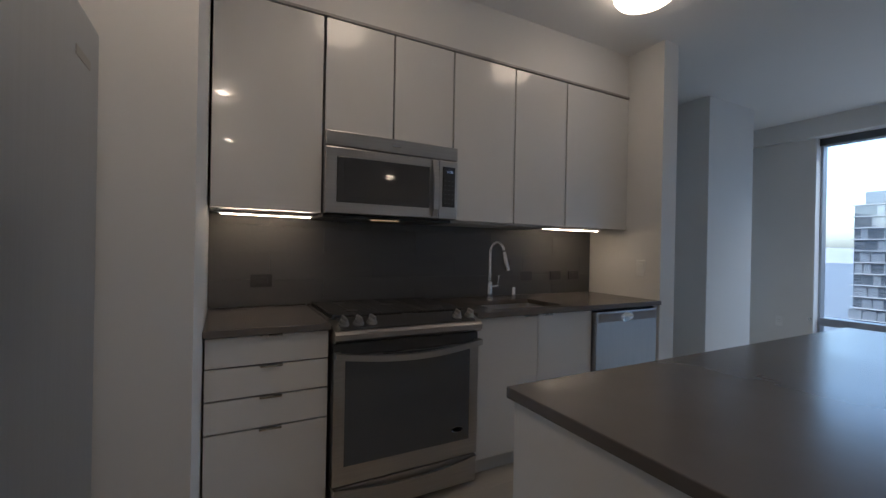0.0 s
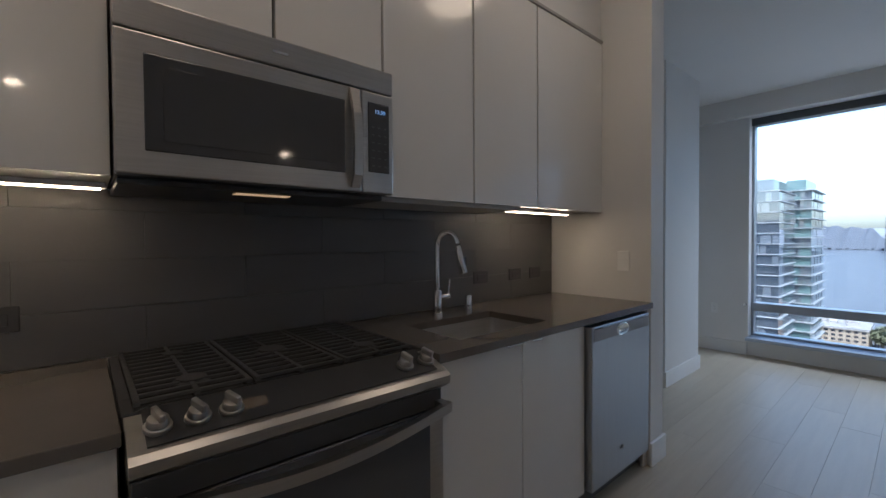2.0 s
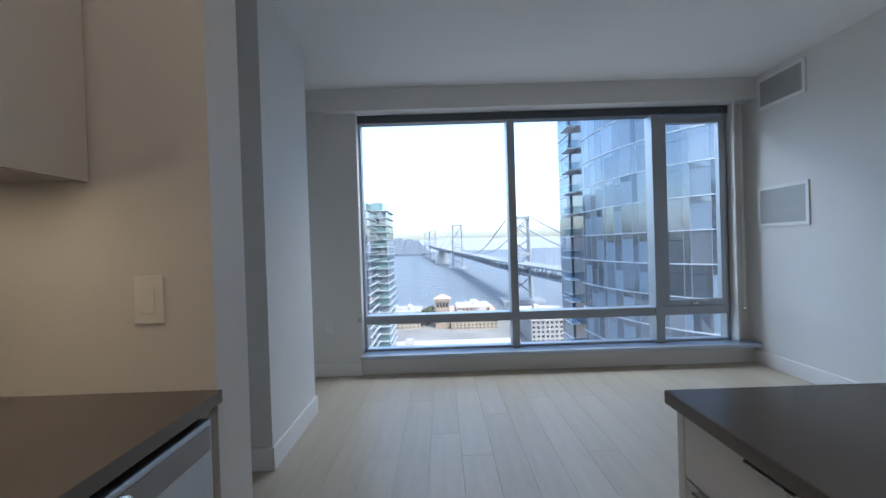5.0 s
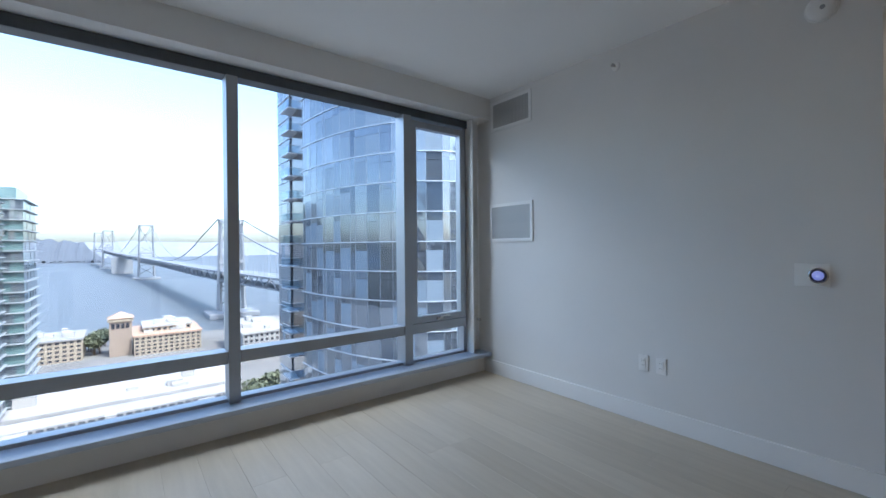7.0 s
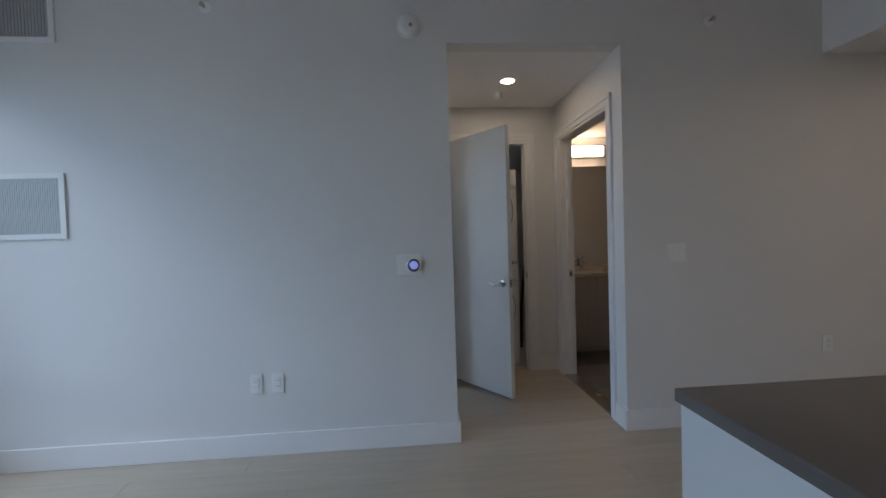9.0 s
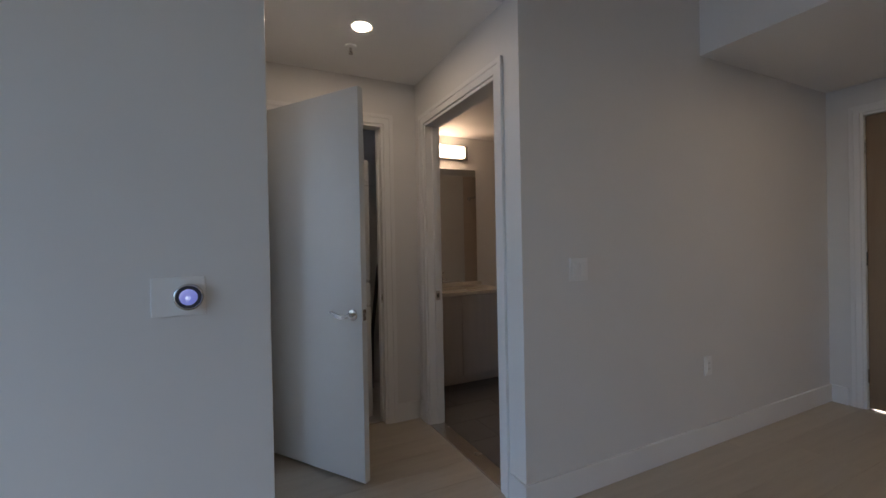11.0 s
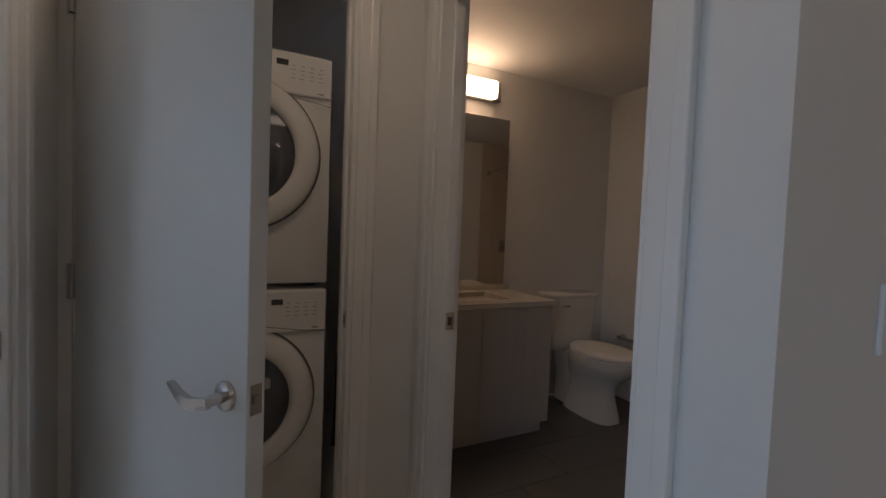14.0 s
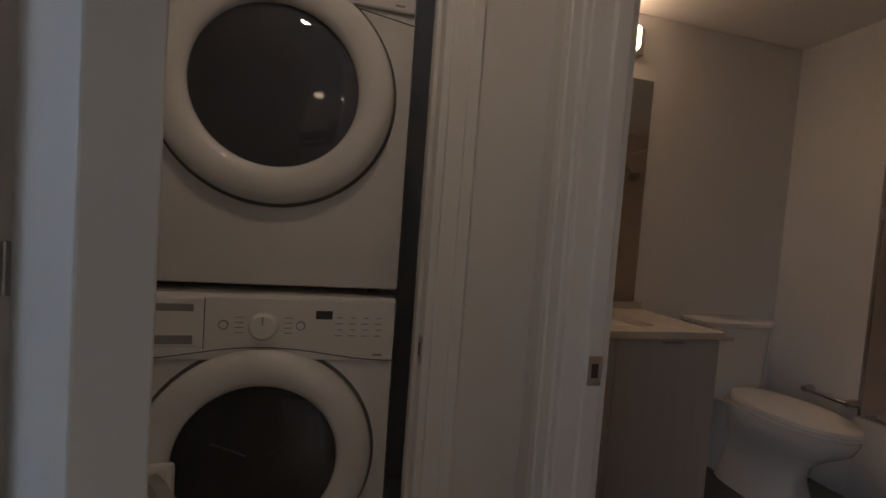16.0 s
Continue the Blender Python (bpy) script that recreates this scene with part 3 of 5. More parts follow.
def bowed(x0, x1, y, z, bow, sag, r, n=16):
    return [(x0 + (x1 - x0) * i / n, y - bow * math.sin(math.pi * i / n), z - sag * math.sin(math.pi * i / n)) for i in range(n + 1)]


def bar(points, hy, hz, into=None):
    """A flat curved bar: rectangular section swept along the points."""
    return loft([[(x, y - hy, z - hz), (x, y + hy, z - hz), (x, y + hy, z + hz), (x, y - hy, z + hz)] for x, y, z in points], into=into)


hb = bar(bowed(RX0 + 0.002, RX1 - 0.002, 2.062, 0.788, 0.022, 0.03, 0.01), 0.011, 0.014)
box(RX0 + 0.002, RX0 + 0.03, 2.06, 2.10, 0.775, 0.80, 0.002, into=hb)
box(RX1 - 0.03, RX1 - 0.002, 2.06, 2.10, 0.775, 0.80, 0.002, into=hb)
part("handle", hb, STEEL, ov, "curved steel bar handle")
dr = part("bottom_drawer", box(RX0 + 0.003, RX1 - 0.003, 2.098, 2.142, 0.035, 0.178, 0.005), STEEL, rng, "steel warming drawer")
part("handle", bar(bowed(RX0 + 0.01, RX1 - 0.01, 2.09, 0.168, 0.014, 0.028, 0.01), 0.008, 0.009), STEEL, dr)
for k in range(3):
    gx0, gx1 = 0.63 + 0.247 * k, 0.63 + 0.247 * (k + 1) - 0.008
    g = bmesh.new()
    for y in [2.23 + 0.0425 * i for i in range(13)]:
        box(gx0, gx1, y - 0.006, y + 0.006, 0.9405, 0.9485, 0.002, into=g)
    for x in (gx0 + 0.006, (gx0 + gx1) / 2, gx1 - 0.006):
        box(x - 0.006, x + 0.006, 2.22, 2.75, 0.940, 0.948, 0.002, into=g)
        for y in (2.23, 2.74):
            box(x - 0.006, x + 0.006, y - 0.006, y + 0.006, 0.935, 0.941, into=g)
    part("grate", g, IRON, rng, "cast iron pan grate")
for bx, by, br in ((0.755, 2.33, 0.042), (0.755, 2.63, 0.034), (1.0, 2.48, 0.05), (1.245, 2.33, 0.042), (1.245, 2.63, 0.034)):
    part("burner", lathe([(br, 0), (br, 0.006), (br * 0.8, 0.01), (br * 0.8, 0.015), (0, 0.016)], Matrix.Translation((bx, by, 0.9355)), 24), IRON, rng, smooth=True)

# dishwasher
dw = thing("dishwasher", 2.61, 2.4, 0, "stainless steel built-in dishwasher with a pocket handle", "dishwasher")
part("tub_body", box(2.305, 2.918, GF + 0.03, YB, 0.02, 0.885), BLACKP, dw)
dd = part("door", box(2.308, 2.916, 2.118, GF + 0.03, 0.11, 0.882, 0.006), STEELV, dw, "brushed steel door")
part("control_strip", box(2.322, 2.902, 2.1145, 2.120, 0.812, 0.868, 0.002), GREYP, dd, "grey control strip")
pk = part("pocket_handle", lathe([(0.0, 0.0005), (0.054, 0.0005), (0.060, 0.0025), (0.066, 0.0)], Matrix.Translation((2.60, 2.1145, 0.838)) @ pose(0, 0, 0, 90) @ Matrix.Diagonal((1, 0.48, 1, 1)), 28), NICKEL, dd, "satin oval pocket handle", smooth=True)
part("badge", lathe([(0.0, 0.0), (0.017, 0.0), (0.019, 0.001), (0.019, 0.0)], Matrix.Translation((2.60, 2.1178, 0.235)) @ pose(0, 0, 0, 90) @ Matrix.Diagonal((1, 0.5, 1, 1)), 20), STEEL, dd)
part("vent_slots", box(2.33, 2.40, 2.1135, 2.118, 0.870, 0.8725), BLACKP, dd)
part("kick_plate", box(2.308, 2.916, GF + 0.05, GF + 0.07, 0.0, 0.105), BLACKP, dw)

# upper cabinets
UF = 2.42
for x0, x1, z0 in ((0.105, 0.612, 1.45), (1.390, 1.852, 1.45), (1.856, 2.310, 1.45), (2.314, 2.962, 1.45), (0.620, 1.000, 1.876), (1.004, 1.386, 1.876)):
    uc = thing("wall_cabinet", (x0 + x1) / 2, 2.6, z0, "white gloss handleless wall cabinet, closed" if z0 < 1.5 else "short white gloss wall cabinet above the microwave", "cabinet", "kitchen wall cabinets")
    part("body", box(x0, x1, UF + 0.022, YB, z0 + 0.004, 2.472), CARC, uc)
    part("door", box(x0 + 0.003, x1 - 0.003, UF, UF + 0.019, z0, 2.470, 0.0015), GLOSSW, uc)
    # near-black sheet that draws the shade round the door's edge
    part("edge_gap", box(x0, x1, UF + 0.0195, UF + 0.0225, z0 + 0.002, 2.474), GAP, uc)
# shadow line over the cabinets, put in as a grey strip
structure("trim_cabinet_top", box(0.10, PW, UF - 0.004, UF + 0.04, 2.476, 2.492, 0.002), shader("shadow_line_grey", (0.32, 0.31, 0.30), (0.36, 0.35, 0.34), 0.4), "grey strip drawing the shadow line above the wall cabinets")

# microwave
mw = thing("microwave", 1.0, 2.5, 1.45, "stainless steel over-the-range microwave", "microwave")
part("body", box(0.616, 1.384, 2.40, YB, 1.45, 1.872), BLACKP, mw)
part("top_grille", box(0.614, 1.386, 2.355, 2.41, 1.795, 1.872, 0.004), STEEL, mw, "brushed steel vent panel")
md = part("door", box(0.614, 1.260, 2.355, 2.40, 1.45, 1.790, 0.005), STEEL, mw, "steel door")
part("door_window", box(0.672, 1.20, 2.3515, 2.3565, 1.508, 1.742, 0.004), BLACKG, md, "dark door window")
part("inner_screen", box(0.71, 1.165, 2.3500, 2.3520, 1.535, 1.715, 0.0005), BLACKG, md)
hb = bmesh.new()
loft([[(1.215 + dx, y, z), (1.245 + dx, y, z), (1.245 + dx, y + 0.012, z), (1.215 + dx, y + 0.012, z)] for dx, y, z in ((0, 2.340, 1.462), (0, 2.322, 1.50), (0, 2.316, 1.62), (0, 2.322, 1.70), (0, 2.345, 1.785))], into=hb)
part("handle", hb, STEEL, md, "curved steel handle")
mp_ = part("control_panel", box(1.263, 1.386, 2.355, 2.40, 1.45, 1.790, 0.005), STEEL, mw, "steel side panel")
kp = part("keypad", box(1.285, 1.368, 2.3515, 2.3565, 1.52, 1.755, 0.003), BLACKG, mp_, "black touch keypad")
text("clock", "12:30", 0.019, Matrix.Translation((1.33, 2.3508, 1.725)) @ pose(0, 0, 0, 90), LED, kp)
KEYM = shader("key_print", (0.06, 0.06, 0.065), (0.08, 0.08, 0.085), 0.4)
for r in range(6):
    for c in range(3):
        part("key_mark", box(1.298 + 0.024 * c, 1.308 + 0.024 * c, 2.3510, 2.3518, 1.54 + 0.026 * r, 1.5435 + 0.026 * r), KEYM, kp)
part("badge", box(0.975, 1.02, 2.353, 2.356, 1.829, 1.837, 0.001), CHROME, mw)
part("underside", box(0.62, 1.38, 2.42, YB - 0.02, 1.432, 1.4495, 0.004), BLACKP, mw)
part("cooktop_lamp", box(0.90, 1.06, 2.46, 2.50, 1.4295, 1.4318), FAINT, mw, "small warm cooktop lamp")

# under-cabinet lights
for x0, x1, y in ((0.15, 0.595, 2.63), (2.235, 2.80, 2.56)):
    ul = thing("undercabinet_light", (x0 + x1) / 2, y, 1.44, "slim warm LED strip under the wall cabinets, lit", "light", "undercabinet lights")
    part("housing", box(x0 - 0.01, x1 + 0.01, y - 0.022, y + 0.022, 1.438, 1.4535, 0.002), PLASTW, ul)
    part("diffuser", box(x0, x1, y - 0.007, y + 0.007, 1.434, 1.4378, 0.0015), STRIP, ul)
rail = thing("light_valance", 1.9, 2.46, 1.43, "thin grey light rail under the wall cabinets", "rail")
part("rail", box(1.39, 2.235, 2.47, 2.76, 1.435, 1.4535, 0.002), CARC, rail)

# backsplash backing and outlets
splash = structure("wall_backsplash", box(0.095, PW, YB + 0.002, YB + 0.012, 0.93, 1.46), TILE_J, "charcoal tiled backsplash")


def plate(name, label, m, w, h, material, kind, parent_cat):
    """A wall plate in the plane of m (x along, y up, z out), with its own pieces."""
    t = new(name)
    t.empty_display_size = 0.05
    t.matrix_basis = m
    tagged(t, label, parent_cat)
    part("cover", box(-w / 2, w / 2, -h / 2, h / 2, 0, 0.008, 0.003), material, t, local=True)
    for k, (u, v, uw, uh) in enumerate(kind):
        dev = part("socket" if "outlet" in name else "rocker", box(u - uw / 2, u + uw / 2, v - uh / 2, v + uh / 2, 0.0075, 0.012, 0.0018), material, t, local=True)
        if "outlet" in name:
            for s in (-1, 1):
                sl = bmesh.new()
                for d in (-0.0065, 0.0065):
                    if uh > uw:
                        box(u + d - 0.0012, u + d + 0.0012, v + s * 0.017 - 0.004, v + s * 0.017 + 0.004, 0.0118, 0.0124, into=sl)
                    else:
                        box(u + s * 0.017 - 0.004, u + s * 0.017 + 0.004, v + d - 0.0012, v + d + 0.0012, 0.0118, 0.0124, into=sl)
                part("slots", sl, BLACKP, dev, local=True)
    return t


SOUTH = lambda x, z, y=YS: Matrix.Translation((x, y, z)) @ Matrix(((-1, 0, 0, 0), (0, 0, 1, 0), (0, 1, 0, 0), (0, 0, 0, 1)))
NORTH = lambda x, z, y: Matrix.Translation((x, y, z)) @ Matrix(((1, 0, 0, 0), (0, 0, -1, 0), (0, 1, 0, 0), (0, 0, 0, 1)))
WESTF = lambda y, z, x: Matrix.Translation((x, y, z)) @ Matrix(((0, 0, -1, 0), (-1, 0, 0, 0), (0, 1, 0, 0), (0, 0, 0, 1)))
EASTF = lambda y, z, x: Matrix.Translation((x, y, z)) @ Matrix(((0, 0, 1, 0), (1, 0, 0, 0), (0, 1, 0, 0), (0, 0, 0, 1)))
for x, w in ((0.36, 0.115), (2.268, 0.115), (2.572, 0.115), (2.773, 0.115)):
    plate("wall_outlet", "black wall outlet set sideways in the backsplash", NORTH(x, 1.076, YB - 0.003), w, 0.072, BLACKP, [(0, 0, 0.068, 0.034)], "outlet")
plate("wall_switch", "white rocker light switch on the partition", WESTF(2.286, 1.158, PW), 0.072, 0.118, PLASTW, [(0, 0, 0.034, 0.066)], "switch")
plate("wall_outlet", "white duplex wall outlet near the floor", SOUTH(4.41, 0.44), 0.072, 0.118, PLASTW, [(0, 0, 0.034, 0.068)], "outlet")
plate("wall_outlet", "white duplex wall outlet near the floor", SOUTH(4.285, 0.44), 0.072, 0.118, PLASTW, [(0, 0, 0.034, 0.068)], "outlet")
plate("wall_switch", "white double rocker switch beside the hall opening", SOUTH(1.74, 1.143), 0.118, 0.118, PLASTW, [(-0.023, 0, 0.034, 0.066), (0.023, 0, 0.034, 0.066)], "switch")
plate("wall_outlet", "white duplex wall outlet near the floor", SOUTH(0.69, 0.50), 0.072, 0.118, PLASTW, [(0, 0, 0.034, 0.068)], "outlet")
plate("wall_outlet", "white wall outlet beside the window", WESTF(2.70, 0.49, XE + 0.02), 0.072, 0.118, PLASTW, [(0, 0, 0.034, 0.068)], "outlet")

# island
isl = thing("kitchen_island", 1.84, 0.6, 0, "white kitchen island with drawers on the cooking side", "island")
IX0, IX1, IY0, IY1 = 0.807, 2.866, 0.117, 1.080
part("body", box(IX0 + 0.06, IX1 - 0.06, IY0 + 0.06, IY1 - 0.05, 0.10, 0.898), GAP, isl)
part("plinth", box(IX0 + 0.06, IX1 - 0.06, IY0 + 0.08, IY1 - 0.10, 0.0, 0.10), CARC, isl)
part("end_panel", box(IX1 - 0.035, IX1 - 0.010, IY0 + 0.008, IY1 - 0.022, 0.0, 0.899, 0.0015), GLOSSW, isl)
part("end_panel", box(IX0 + 0.010, IX0 + 0.035, IY0 + 0.008, IY1 - 0.022, 0.0, 0.899, 0.0015), GLOSSW, isl)
part("back_panel", box(IX0 + 0.036, IX1 - 0.036, IY0 + 0.012, IY0 + 0.032, 0.0, 0.899, 0.0015), GLOSSW, isl)
for x0, x1 in ((2.334, 2.828), (1.836, 2.330), (1.338, 1.832), (0.866, 1.334)):
    d = part("drawer_front", box(x0, x1, IY1 - 0.042, IY1 - 0.022, 0.756, 0.893, 0.0015), GLOSSW, isl)
    pull((x0 + x1) / 2 - 0.05, (x0 + x1) / 2 + 0.05, IY1 - 0.022, 0.893, d, True)
    d = part("door", box(x0, x1, IY1 - 0.042, IY1 - 0.022, 0.105, 0.751, 0.0015), GLOSSW, isl)
    pull(x1 - 0.15 if x0 != 1.836 else x0 + 0.05, x1 - 0.05 if x0 != 1.836 else x0 + 0.15, IY1 - 0.022, 0.751, d, True)
itop = thing("island_worktop", 1.84, 0.6, 0.9, "polished dark quartz island worktop", "worktop")
part("slab", box(IX0, IX1, IY0, IY1, 0.900, 0.930, 0.003), QUARTZ, itop)

# fridge
fr = thing("fridge", -0.45, 1.0, 0, "tall stainless steel fridge with a brushed door", "fridge")
part("cabinet_body", box(-0.85, -0.175, 0.56, 1.48, 0.02, 1.75), GREYP, fr)
fd = part("door", box(-0.17, -0.105, 0.56, 1.485, 0.63, 1.775, 0.012), STEELV, fr, "brushed steel door")
part("badge", box(-0.106, -0.103, 1.30, 1.40, 1.655, 1.675, 0.001), STEELD, fd, "faint embossed badge")
part("handle", rod((-0.06, 0.61, 0.80), (-0.06, 0.61, 1.60), 0.011), STEEL, fd, smooth=True)
part("freezer_drawer", box(-0.17, -0.105, 0.56, 1.485, 0.06, 0.62, 0.012), STEELV, fr, "brushed steel freezer drawer")


# ---- ceiling and wall fixtures ----
for x, y in ((2.29, 1.80), (0.87, 1.72)):
    fl = thing("ceiling_lamp", x, y, CH, "round flush ceiling lamp with a warm white bowl, lit", "lamp", "kitchen ceiling lamps")
    part("canopy", lathe([(0.0, 0), (0.135, 0), (0.14, -0.03), (0.0, -0.03)], Matrix.Translation((x, y, CH)), 36), NICKEL, fl, smooth=True)
    part("bowl", lathe([(0.165, -0.028), (0.168, -0.06), (0.15, -0.085), (0.10, -0.10), (0.0, -0.105)], Matrix.Translation((x, y, CH)), 40), WARM, fl, "glowing opal bowl", smooth=True)


def downlight(x, y, z, group):
    d = thing("recessed_light", x, y, z, "small recessed ceiling light with a white rim, lit", "light", group)
    part("rim", lathe([(0.045, 0.0), (0.06, -0.004), (0.062, 0.0)], Matrix.Translation((x, y, z)), 28), PLASTW, d, smooth=True)
    part("lens", lathe([(0.0, -0.002), (0.047, -0.002), (0.047, -0.0005)], Matrix.Translation((x, y, z)), 28), DOWN, d)


downlight(0.15, 1.07, 2.42, "entry recessed lights")
downlight(0.20, -0.47, 2.42, "entry recessed lights")
downlight(2.668, -2.18, HC, "hall recessed light")


def sprinkler(name, m, label):
    t = new(name)
    t.matrix_basis = m
    tagged(t, label, "sprinkler")
    part("escutcheon", lathe([(0.0, 0.0), (0.034, 0.0), (0.032, 0.006), (0.016, 0.012), (0.0, 0.012)], Matrix.Identity(4), 24), PLASTW, t, local=True, smooth=True)
    bm = rod((0, 0, 0.01), (0, 0, 0.035), 0.008, seg=12)
    box(-0.014, 0.014, -0.003, 0.003, 0.033, 0.037, into=bm)
    rod((0, 0, 0.044), (0, 0, 0.047), 0.014, seg=12, into=bm)
    rod((0.009, 0, 0.034), (0.003, 0, 0.045), 0.002, seg=6, into=bm)
    rod((-0.009, 0, 0.034), (-0.003, 0, 0.045), 0.002, seg=6, into=bm)
    part("sprinkler_head", bm, NICKEL, t, local=True)


sprinkler("fire_sprinkler", SOUTH(4.61, 2.675), "white sidewall fire sprinkler")
sprinkler("fire_sprinkler", SOUTH(1.50, 2.62), "white sidewall fire sprinkler")
sprinkler("fire_sprinkler", Matrix.Translation((2.67, -2.42, HC)) @ pose(0, 0, 0, 180), "white pendant fire sprinkler on the hall ceiling")

sm = thing("smoke_detector", 3.425, YS, 2.575, "round white smoke detector on the wall", "detector")
S = SOUTH(3.425, 2.575)
part("base", lathe([(0.0, 0.0), (0.072, 0.0), (0.072, 0.012), (0.066, 0.014)], S, 36), PLASTW, sm, smooth=True)
part("cover", lathe([(0.064, 0.012), (0.062, 0.03), (0.052, 0.042), (0.03, 0.047), (0.0, 0.047)], S, 36), PLASTW, sm, smooth=True)
part("test_button", rod(S @ Vector((0.012, -0.01, 0.045)), S @ Vector((0.012, -0.01, 0.05)), 0.012, bevel=0.002), GREYP, sm)

th = thing("thermostat", 3.45, YS, 1.135, "round metal thermostat with a blue display reading 61", "thermostat")
part("wall_plate", box(3.394, 3.546, YS, YS + 0.006, 1.062, 1.189, 0.003), PLASTW, th)
T = SOUTH(3.44, 1.124)
part("ring", lathe([(0.0, 0.004), (0.034, 0.004), (0.042, 0.010), (0.0425, 0.028), (0.038, 0.031), (0.036, 0.029)], T, 40), NICKEL, th, "brushed metal ring", smooth=True)
part("bezel", lathe([(0.0, 0.028), (0.0375, 0.028), (0.0375, 0.0295), (0.0, 0.0295)], T, 40), BLACKG, th, "black glass bezel")
part("display", lathe([(0.0, 0.0296), (0.026, 0.0296), (0.026, 0.0300), (0.0, 0.0300)], T, 40), BLUE, th, "lit blue display")
text("reading", "61", 0.018, T @ Matrix.Translation((0, -0.002, 0.0306)), WHITEG, th)
ticks = bmesh.new()
for i in range(9):
    a = radians(90 + 12 * (i - 1))
    p = Vector((math.cos(a), math.sin(a), 0))
    rod(T @ (p * 0.022 + Vector((0, 0, 0.0306))), T @ (p * 0.026 + Vector((0, 0, 0.0306))), 0.0004, seg=4, into=ticks)
tagged(part("scale_ticks", ticks, WHITEG, th), kind="stuff")


def grille(x0, x1, z0, z1, vertical_label, slats):
    g = thing("air_vent", (x0 + x1) / 2, YS, (z0 + z1) / 2, vertical_label, "vent")
    f = 0.03
    part("frame", slab((x0, x1, YS, YS + 0.012, z0, z0 + f), (x0, x1, YS, YS + 0.012, z1 - f, z1), (x0, x0 + f, YS, YS + 0.012, z0 + f, z1 - f), (x1 - f, x1, YS, YS + 0.012, z0 + f, z1 - f)), TRIM, g)
    part("backing", box(x0 + f, x1 - f, YS + 0.0005, YS + 0.002, z0 + f, z1 - f), GREYP, g)
    me = None
    w = (x1 - x0 - 2 * f)
    for i in range(slats):
        x = x0 + f + w * (i + 0.5) / slats
        if me is None:
            bm = box(-w / slats * 0.42, w / slats * 0.42, 0.002, 0.009, -(z1 - z0) / 2 + f, (z1 - z0) / 2 - f)
            me = part("slat", bm, VENT, g, local=True)
            ob = me
        else:
            ob = new("slat", me.data)
            ob.parent = g
        ob.location = (x - (x0 + x1) / 2, 0, 0)


grille(5.44, 5.965, 2.47, 2.765, "white framed supply air grille high on the wall", 26)
grille(5.432, 5.995, 1.350, 1.728, "white framed return air grille on the wall", 40)

# ---- entry ----
ed = tagged(thing("door_1", XW - 0.05, -0.9, 0, "stained brown wooden entry door, closed", "door"), kind="structure")
part("slab", box(XW - 0.075, XW - 0.03, -1.338, -0.462, 0.01, 2.178, 0.002), ENTRY, ed)
for z in (0.25, 1.12, 1.95):
    part("hinge", rod((XW - 0.02, -1.338, z - 0.05), (XW - 0.02, -1.338, z + 0.05), 0.008, seg=10), NICKEL, ed)
part("lever", slab((XW - 0.03, XW + 0.015, -0.54, -0.52, 0.99, 1.01), (XW + 0.005, XW + 0.02, -0.64, -0.52, 0.99, 1.01)), NICKEL, ed)

# ---- hall: closet door ----
HX, HY = 3.160, -2.790
cd = tagged(new("door_2"), "white painted flush closet door, standing half open", "door", "", "structure")
cd.matrix_basis = pose(HX, HY, 0, 0, 0, 124.0)
L = 0.80
dsl = part("slab", box(0.004, L, 0.0, 0.04, 0.018, 2.135, 0.002), DOORP, cd, local=True)
for z in (0.262, 1.076, 1.88):
    bm = rod((0.0, -0.007, z - 0.05), (0.0, -0.007, z + 0.05), 0.0075, seg=12)
    for k in range(5):
        rod((0.0, -0.007, z - 0.05 + 0.02 * k), (0.0, -0.007, z - 0.046 + 0.02 * k), 0.0082, seg=12, into=bm)
    box(-0.03, 0.0, -0.009, -0.005, z - 0.05, z + 0.05, into=bm)
    box(0.0, 0.0045, -0.004, 0.036, z - 0.05, z + 0.05, into=bm)
    part("hinge", bm, NICKEL, cd, "satin nickel butt hinge", local=True)
hz, hx = 0.915, L - 0.062
for s, y0 in ((-1, 0.0), (1, 0.04)):
    bm = lathe([(0.0, 0.0), (0.030, 0.0), (0.031, 0.004), (0.028, 0.010), (0.012, 0.012), (0.011, 0.045), (0.0, 0.045)], Matrix.Translation((hx, y0, hz)) @ pose(0, 0, 0, 90 if s < 0 else -90), 28)
    pts = [(hx + 0.012, y0 + s * 0.045, hz)] + [(hx - 0.125 * i / 10, y0 + s * (0.045 + 0.006 * math.sin(math.pi * i / 10)), hz - 0.010 * math.sin(math.pi * i / 7.0) + 0.004 * i / 10) for i in range(1, 11)]
    loft([[(x, y - 0.006, z - w), (x, y + 0.006, z - w), (x, y + 0.006, z + w), (x, y - 0.006, z + w)] for (x, y, z), w in zip(pts, (0.010, 0.011, 0.011, 0.011, 0.011, 0.011, 0.010, 0.009, 0.008, 0.006, 0.003))], into=bm)
    part("lever_handle", bm, NICKEL, cd, "satin nickel wave lever", local=True, smooth=True)
la = part("latch_plate", box(L - 0.0005, L + 0.0015, 0.0075, 0.0325, hz - 0.03, hz + 0.03), NICKEL, cd, local=True)
part("latch_bolt", box(L + 0.001, L + 0.009, 0.014, 0.026, hz - 0.009, hz + 0.009, 0.002), STEELD, la, local=True)


def strike(name, bx, hole):
    t = thing(name, bx[0], bx[2], bx[4], "satin nickel strike plate on a door jamb", "strike plate")
    part("plate", box(*bx, 0.0008), NICKEL, t)
    part("hole", box(*hole), BLACKP, t)


